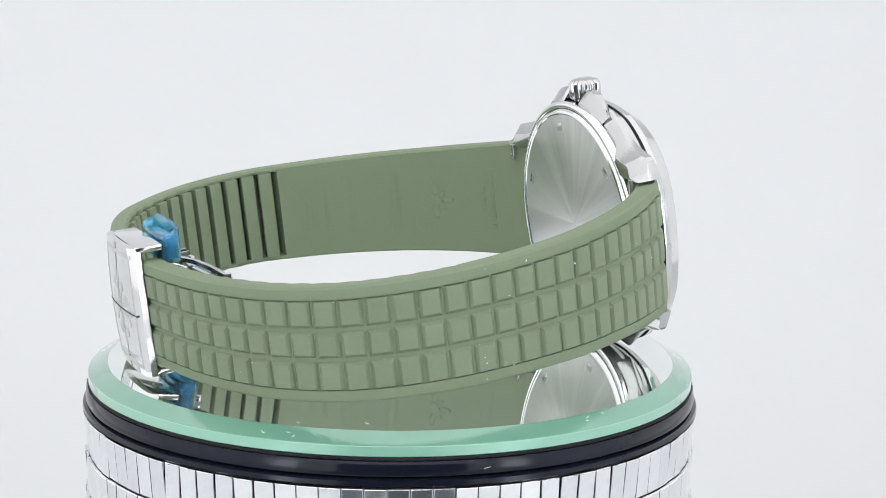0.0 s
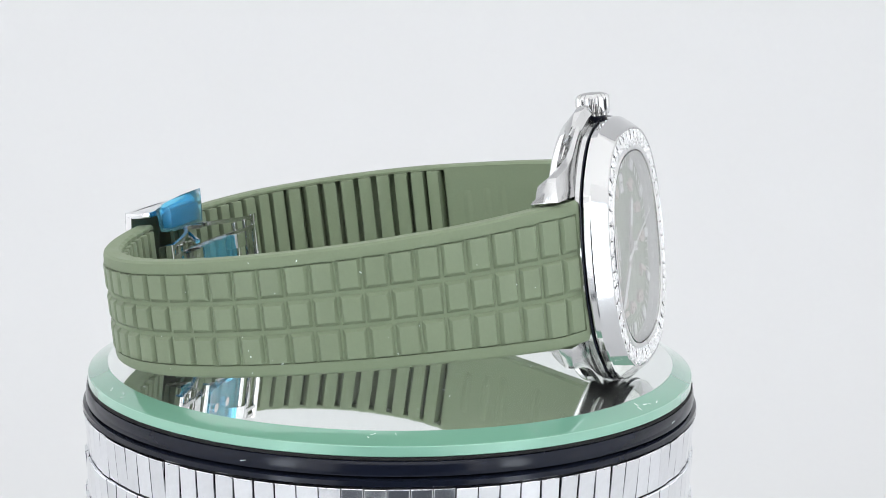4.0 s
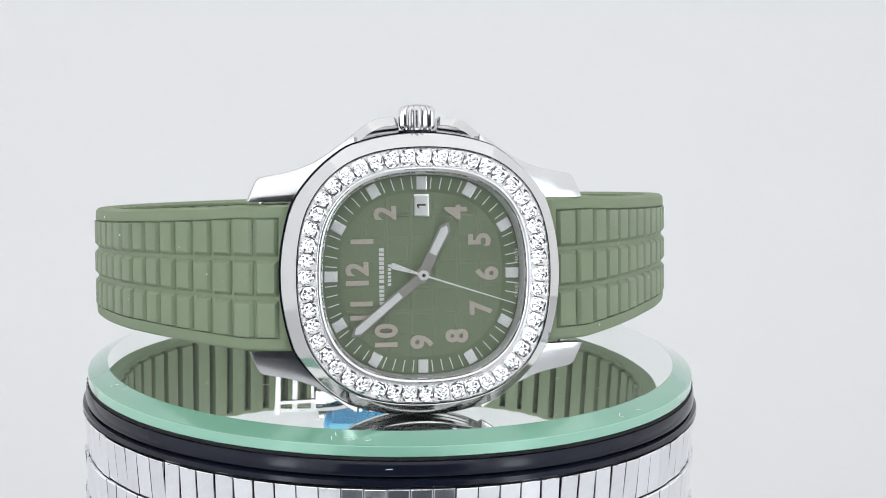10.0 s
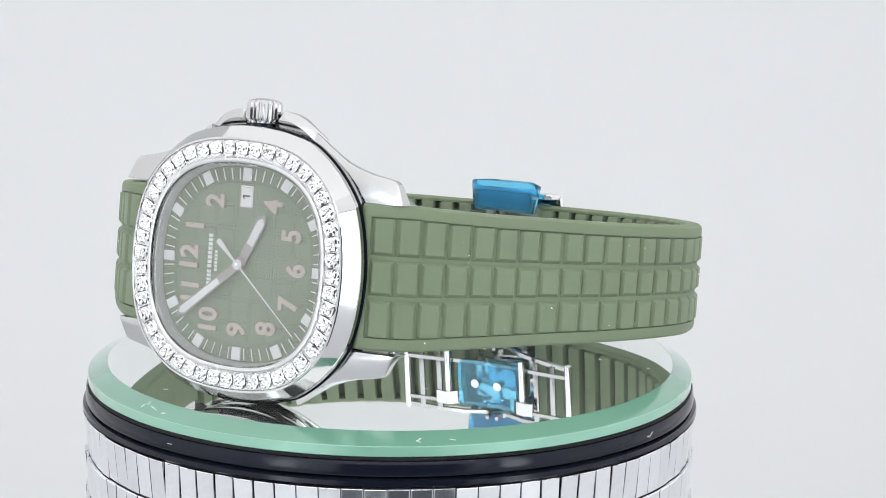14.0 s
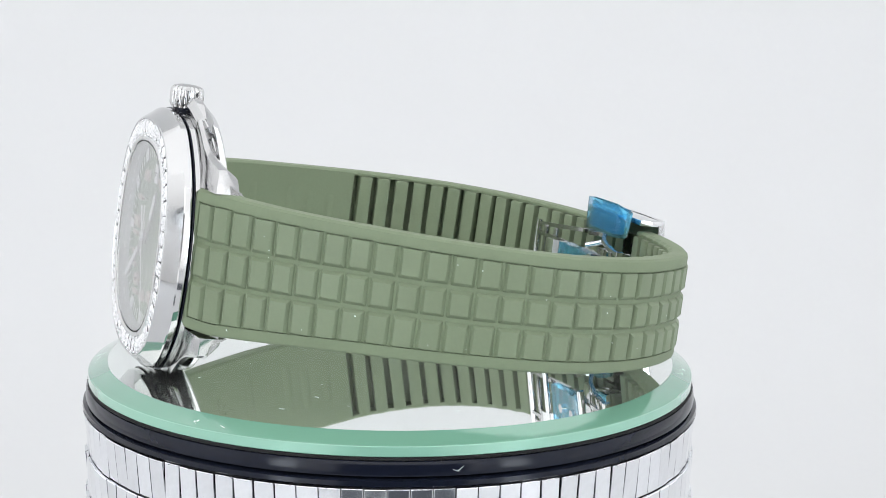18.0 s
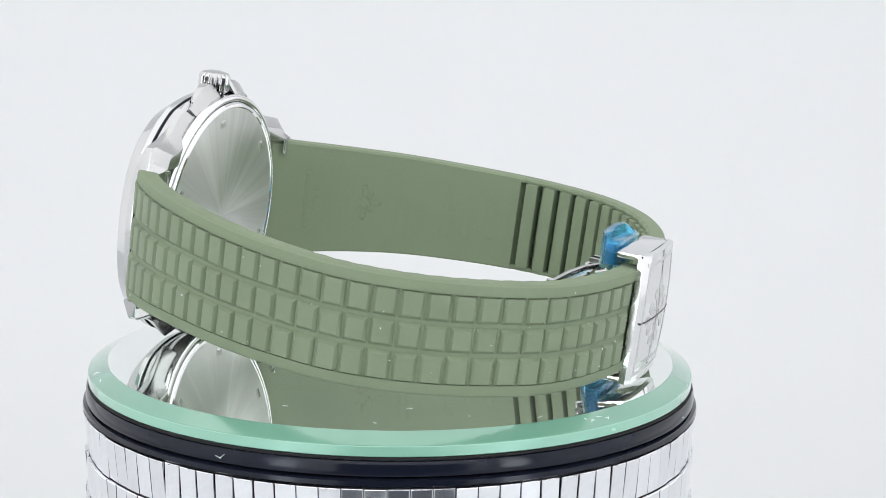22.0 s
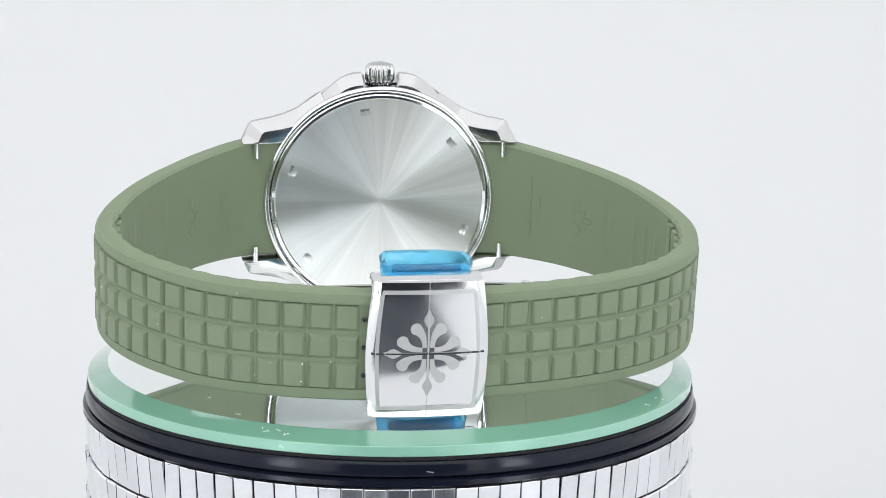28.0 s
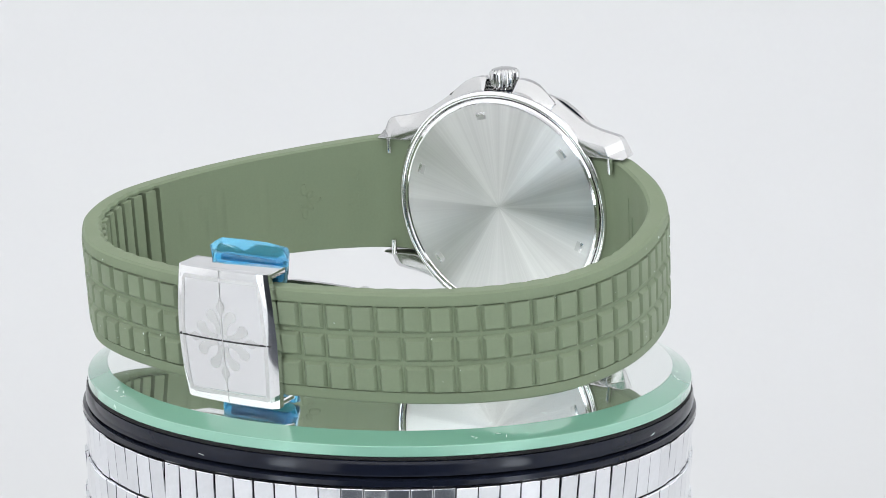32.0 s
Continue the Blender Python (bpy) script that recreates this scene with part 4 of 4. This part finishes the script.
        part(name, b, M_ENGRAVED, clasp, label)

    # plain petal ornament: four arms, each a pointed middle leaf and two curling side lobes
    for arm in range(4):
        a = arm * math.pi / 2

        def turn(points):
            return [(x * math.cos(a) - z * math.sin(a), CL_Z - 0.3 + x * math.sin(a) + z * math.cos(a)) for x, z in points]

        leaf = [(0.12, 0.2), (0.12, 2.9), (0.16, 3.6), (0.42, 4.0), (0.66, 4.5), (0.60, 5.0), (0.32, 5.4), (0.12, 6.0)]
        on_face(turn(leaf + [(-x, z) for x, z in leaf[::-1]]), "petal", "matt engraved leaf")
        for sx in (1, -1):
            # a thin stalk that swells into a round drop
            base_pt, bend, head, big = Vector((0.52, 0.80)), Vector((0.50, 2.60)), Vector((1.62, 3.40)), 0.82
            mids = [base_pt.lerp(bend, q).lerp(bend.lerp(head, q), q) for q in (0, 0.2, 0.4, 0.6, 0.8)]
            ways = [(bend.lerp(head, q) - base_pt.lerp(bend, q)).normalized() for q in (0, 0.2, 0.4, 0.6, 0.8)]
            wide = (0.30, 0.33, 0.39, 0.50, 0.64)
            way = (head - bend).normalized()
            out = Vector((way.y, -way.x))
            ring = [p - Vector((w.y, -w.x)) * h for p, w, h in zip(mids, ways, wide)]
            ring += [head + big * (-out * math.cos(q) + way * math.sin(q)) for q in (math.pi * k / 10 for k in range(11))]
            ring += [p + Vector((w.y, -w.x)) * h for p, w, h in zip(mids, ways, wide)][::-1]
            on_face(turn([(sx * p.x, p.y) for p in ring]), "petal", "matt engraved drop")
    # engraved border
    inner, outer = 1.05, 1.6
    for sz in (1, -1):
        z0, z1 = sorted((CL_Z + sz * (CL_H - inner), CL_Z + sz * (CL_H - outer)))
        xs = [-CL_W + 1.0 + (2 * CL_W - 2.0) * k / 12 for k in range(13)]
        on_face([(x, z0) for x in xs] + [(x, z1) for x in xs[::-1]], "border", "matt engraved border")
    for sx in (1, -1):
        zs = [CL_Z - CL_H + 1.62 + (2 * CL_H - 3.24) * k / 12 for k in range(13)]
        on_face([(sx * (clasp_half_width(z) - 1.15), z) for z in zs] + [(sx * (clasp_half_width(z) - 1.65), z) for z in zs[::-1]], "border", "matt engraved border")
    # folding blades inside: thin plates that end in rolled hinges
    mid = 0.15

    def rail(b, line, z, tall, thick):
        """A thin upright band along a line of (x, y), its middle at z(x)."""
        lay = []
        for k, (x, y) in enumerate(line):
            a, c = line[max(k - 1, 0)], line[min(k + 1, len(line) - 1)]
            t = Vector((c[0] - a[0], c[1] - a[1])).normalized() * thick / 2
            lo, hi = z(x) - tall / 2, z(x) + tall / 2
            lay.append(scaled([(x - t.y, y + t.x, lo), (x + t.y, y - t.x, lo), (x + t.y, y - t.x, hi), (x - t.y, y + t.x, hi)]))
        outline_stack(b, lay, cap_first=True, cap_last=True)

    for sx in (1, -1):
        # each wing: two long bent rails that end in a hook, two inner rails, cross bars
        bm = bmesh.new()
        hook = [(sx * x, y) for x, y in ((15.0, 66.2), (12.0, 66.6), (9.0, 67.1), (5.4, 68.1), (3.4, 69.2), (2.4, 69.8), (1.6, 69.8), (1.1, 69.2), (0.9, 67.6))]
        inner_line = [(sx * x, y) for x, y in ((15.0, 66.0), (10.0, 66.3), (5.0, 66.8), (0.6, 67.2))]
        for sz in (1, -1):
            rail(bm, hook, lambda x, sz=sz: mid + sz * (5.1 + 0.085 * (15 - abs(x))), 0.62, 0.6)
            rail(bm, inner_line, lambda x, sz=sz: mid + sz * 3.7, 0.6, 0.55)
        for x, y in ((9.2, 66.6), (12.4, 66.3)):
            box(bm, (sx * x - 0.45) * MM, (sx * x + 0.45) * MM, (y - 0.25) * MM, (y + 0.25) * MM, (mid - 5.2) * MM, (mid + 5.2) * MM, 0.08 * MM)
        part("folding_blade", bm, M_BLADE, clasp, "bent polished steel folding blade")
        bm = rod(bmesh.new(), (sx * 15.3 * MM, 66.2 * MM, (mid - 5.7) * MM), (sx * 15.3 * MM, 66.2 * MM, (mid + 5.7) * MM), 0.62 * MM)
        part("hinge_pin", bm, M_STEEL, clasp, "rolled steel hinge at the blade's end")
        bm = bmesh.new()
        rail(bm, [(sx * x, y) for x, y in ((9.0, 65.2), (7.4, 65.0), (6.2, 65.4), (5.4, 66.3), (4.6, 66.5))], lambda x: mid + 2.6, 2.2, 0.5)
        part("catch_spring", bm, M_STEEL, clasp, "small bent steel spring")
    for x, y in ((-7.0, 65.6), (7.0, 65.6)):
        bm = rod(bmesh.new(), (x * MM, y * MM, (mid - 5.6) * MM), (x * MM, y * MM, (mid + 3.0) * MM), 0.55 * MM)
        part("hinge_pin", bm, M_STEEL, clasp)
    bm = rod(bmesh.new(), (-1.2 * MM, 68.4 * MM, (mid + 4.0) * MM), (0.4 * MM, 70.6 * MM, (mid + 5.0) * MM), 0.42 * MM)
    part("catch_pin", bm, M_STEEL, clasp)
    bm = box(bmesh.new(), -4.4 * MM, 4.4 * MM, 70.9 * MM, 73.9 * MM, (CL_Z - 3.5) * MM, (CL_Z + 3.5) * MM, 0.4 * MM)
    part("catch_block", bm, M_STEEL, clasp, "steel catch block")
    # protective film: a strip round the long blade, and folded caps over the catch's two ends
    b = bmesh.new()
    lay = []
    for k in range(9):
        x = -5.0 + 11.0 * k / 8
        y = 66.6 - 0.018 * x * x
        w = 3.7 + 0.15 * math.sin(k * 2.1)
        lay.append(scaled([(x, y + 0.55, mid - w), (x, y - 0.62, mid - w), (x, y - 0.62, mid + w), (x, y + 0.55, mid + w)]))
    outline_stack(b, lay, cap_first=True, cap_last=True)
    part("film_strip", b, M_FILM, clasp, "blue plastic film strip round a blade")
    for x in (-1.9, 2.3):
        bm = rod(bmesh.new(), (x * MM, 65.6 * MM, (mid - 0.4) * MM), (x * MM, 67.4 * MM, (mid - 0.4) * MM), 0.75 * MM, 20)
        part("rivet", bm, M_STEEL, clasp)
    for sz in (1, -1):
        base_z, rnd = 0.25 + sz * 6.3, random.Random(5 + sz)
        squash = lambda y: 71.2 + (y - 72.4) * 0.58
        outer_ring = [(-6.0, 70.2), (-2.2, 69.8), (2.2, 69.9), (6.2, 70.3), (6.9, 71.5), (6.8, 73.4), (6.0, 74.8), (1.8, 75.1), (-2.8, 75.0), (-6.0, 74.7), (-6.8, 73.0), (-6.7, 71.4)]
        outer_ring = [(x - 0.5, squash(y)) for x, y in outer_ring]
        inner_ring = [(x * 0.90, 71.2 + (y - 71.2) * 0.70) for x, y in outer_ring]
        heights = [rnd.uniform(-0.3, 0.3) for _ in outer_ring]
        top = [5.0 + h * 0.7 + 0.05 * p[0] - 0.5 * (p[1] - 70.2) for h, p in zip(heights, outer_ring)]
        layers = [scaled([(x * 0.80, y, base_z) for x, y in outer_ring]),
                  scaled([(x * 0.86, y, base_z + sz * 1.8) for x, y in outer_ring]),
                  scaled([(x * (0.90 + 0.02 * (y - 70)), y, base_z + sz * h) for (x, y), h in zip(outer_ring, top)]),
                  scaled([(x * (0.87 + 0.02 * (y - 70)), y, base_z + sz * (5.0 - 0.5 * (y - 70.2) - 0.05)) for x, y in inner_ring]),
                  scaled([(x, y, base_z + sz * (3.4 - 0.5 * (y - 70.2))) for x, y in inner_ring])]
        z0, z1 = sorted((base_z + sz * 0.4, base_z + sz * 3.7))
        part("push_block", box(bmesh.new(), -5.2 * MM, 4.2 * MM, 70.5 * MM, 72.0 * MM, z0 * MM, z1 * MM, 0.5 * MM), M_FILMDARK, clasp, "dark blue wrapped push button")
        bm = outline_stack(bmesh.new(), layers, cap_last=True)
        part("film_cap", bm, M_FILM, clasp, "crumpled blue protective plastic film", sharp=50)
    return clasp


disc = build_disc()
drum = build_drum()
watch = new("wristwatch")
tagged(watch, "steel wristwatch with green rubber strap lying on its side", "watch")
build_case(watch)
build_bezel(watch)
build_dial(watch)
hour_hand, minute_hand, second_hand = build_pointers(watch)
build_crystal(watch)
for side in (1, -1):
    build_strap(watch, side)
build_clasp(watch)

# ---- turning ----
RATE = 10.1409
DRIFT = [-0.11, 0.40, 0.90, 0.52, 0.25, 0.55, 0.16, -0.45, -1.30]
BASE = Matrix.Rotation(radians(17.49), 4, "Z") @ Matrix.Translation((0.03615, 0, 0.01966)) @ Matrix.Rotation(radians(4.04 + 90), 4, "Z") @ Matrix.Rotation(radians(-7.12), 4, "X") @ Matrix.Translation((HEAD_SHIFT * MM, 0, 0))


def turned(t):
    k = min(int(t / 4), 7)
    f = t / 4 - k
    return -(RATE * t + DRIFT[k] * (1 - f) + DRIFT[k + 1] * f)


def motions():
    times = [0.5 * k for k in range(65)]
    walk(disc, [(t, pose(0, 0, 0, 0, 0, turned(t))) for t in times])
    walk(watch, [(t, pose(0, 0, 0, 0, 0, turned(t)) @ BASE) for t in times])
    walk(second_hand, [(t, pose(0, 0, 0, 0, 6.0 * (t + 23.0), 0)) for t in range(0, 33, 2)])
    walk(minute_hand, [(t, pose(0, 0, 0, 0, 319.4 + 0.1 * t, 0)) for t in range(0, 33, 8)])
    walk(hour_hand, [(t, pose(0, 0, 0, 0, 116.6 + t / 120, 0)) for t in range(0, 33, 8)])


motions()
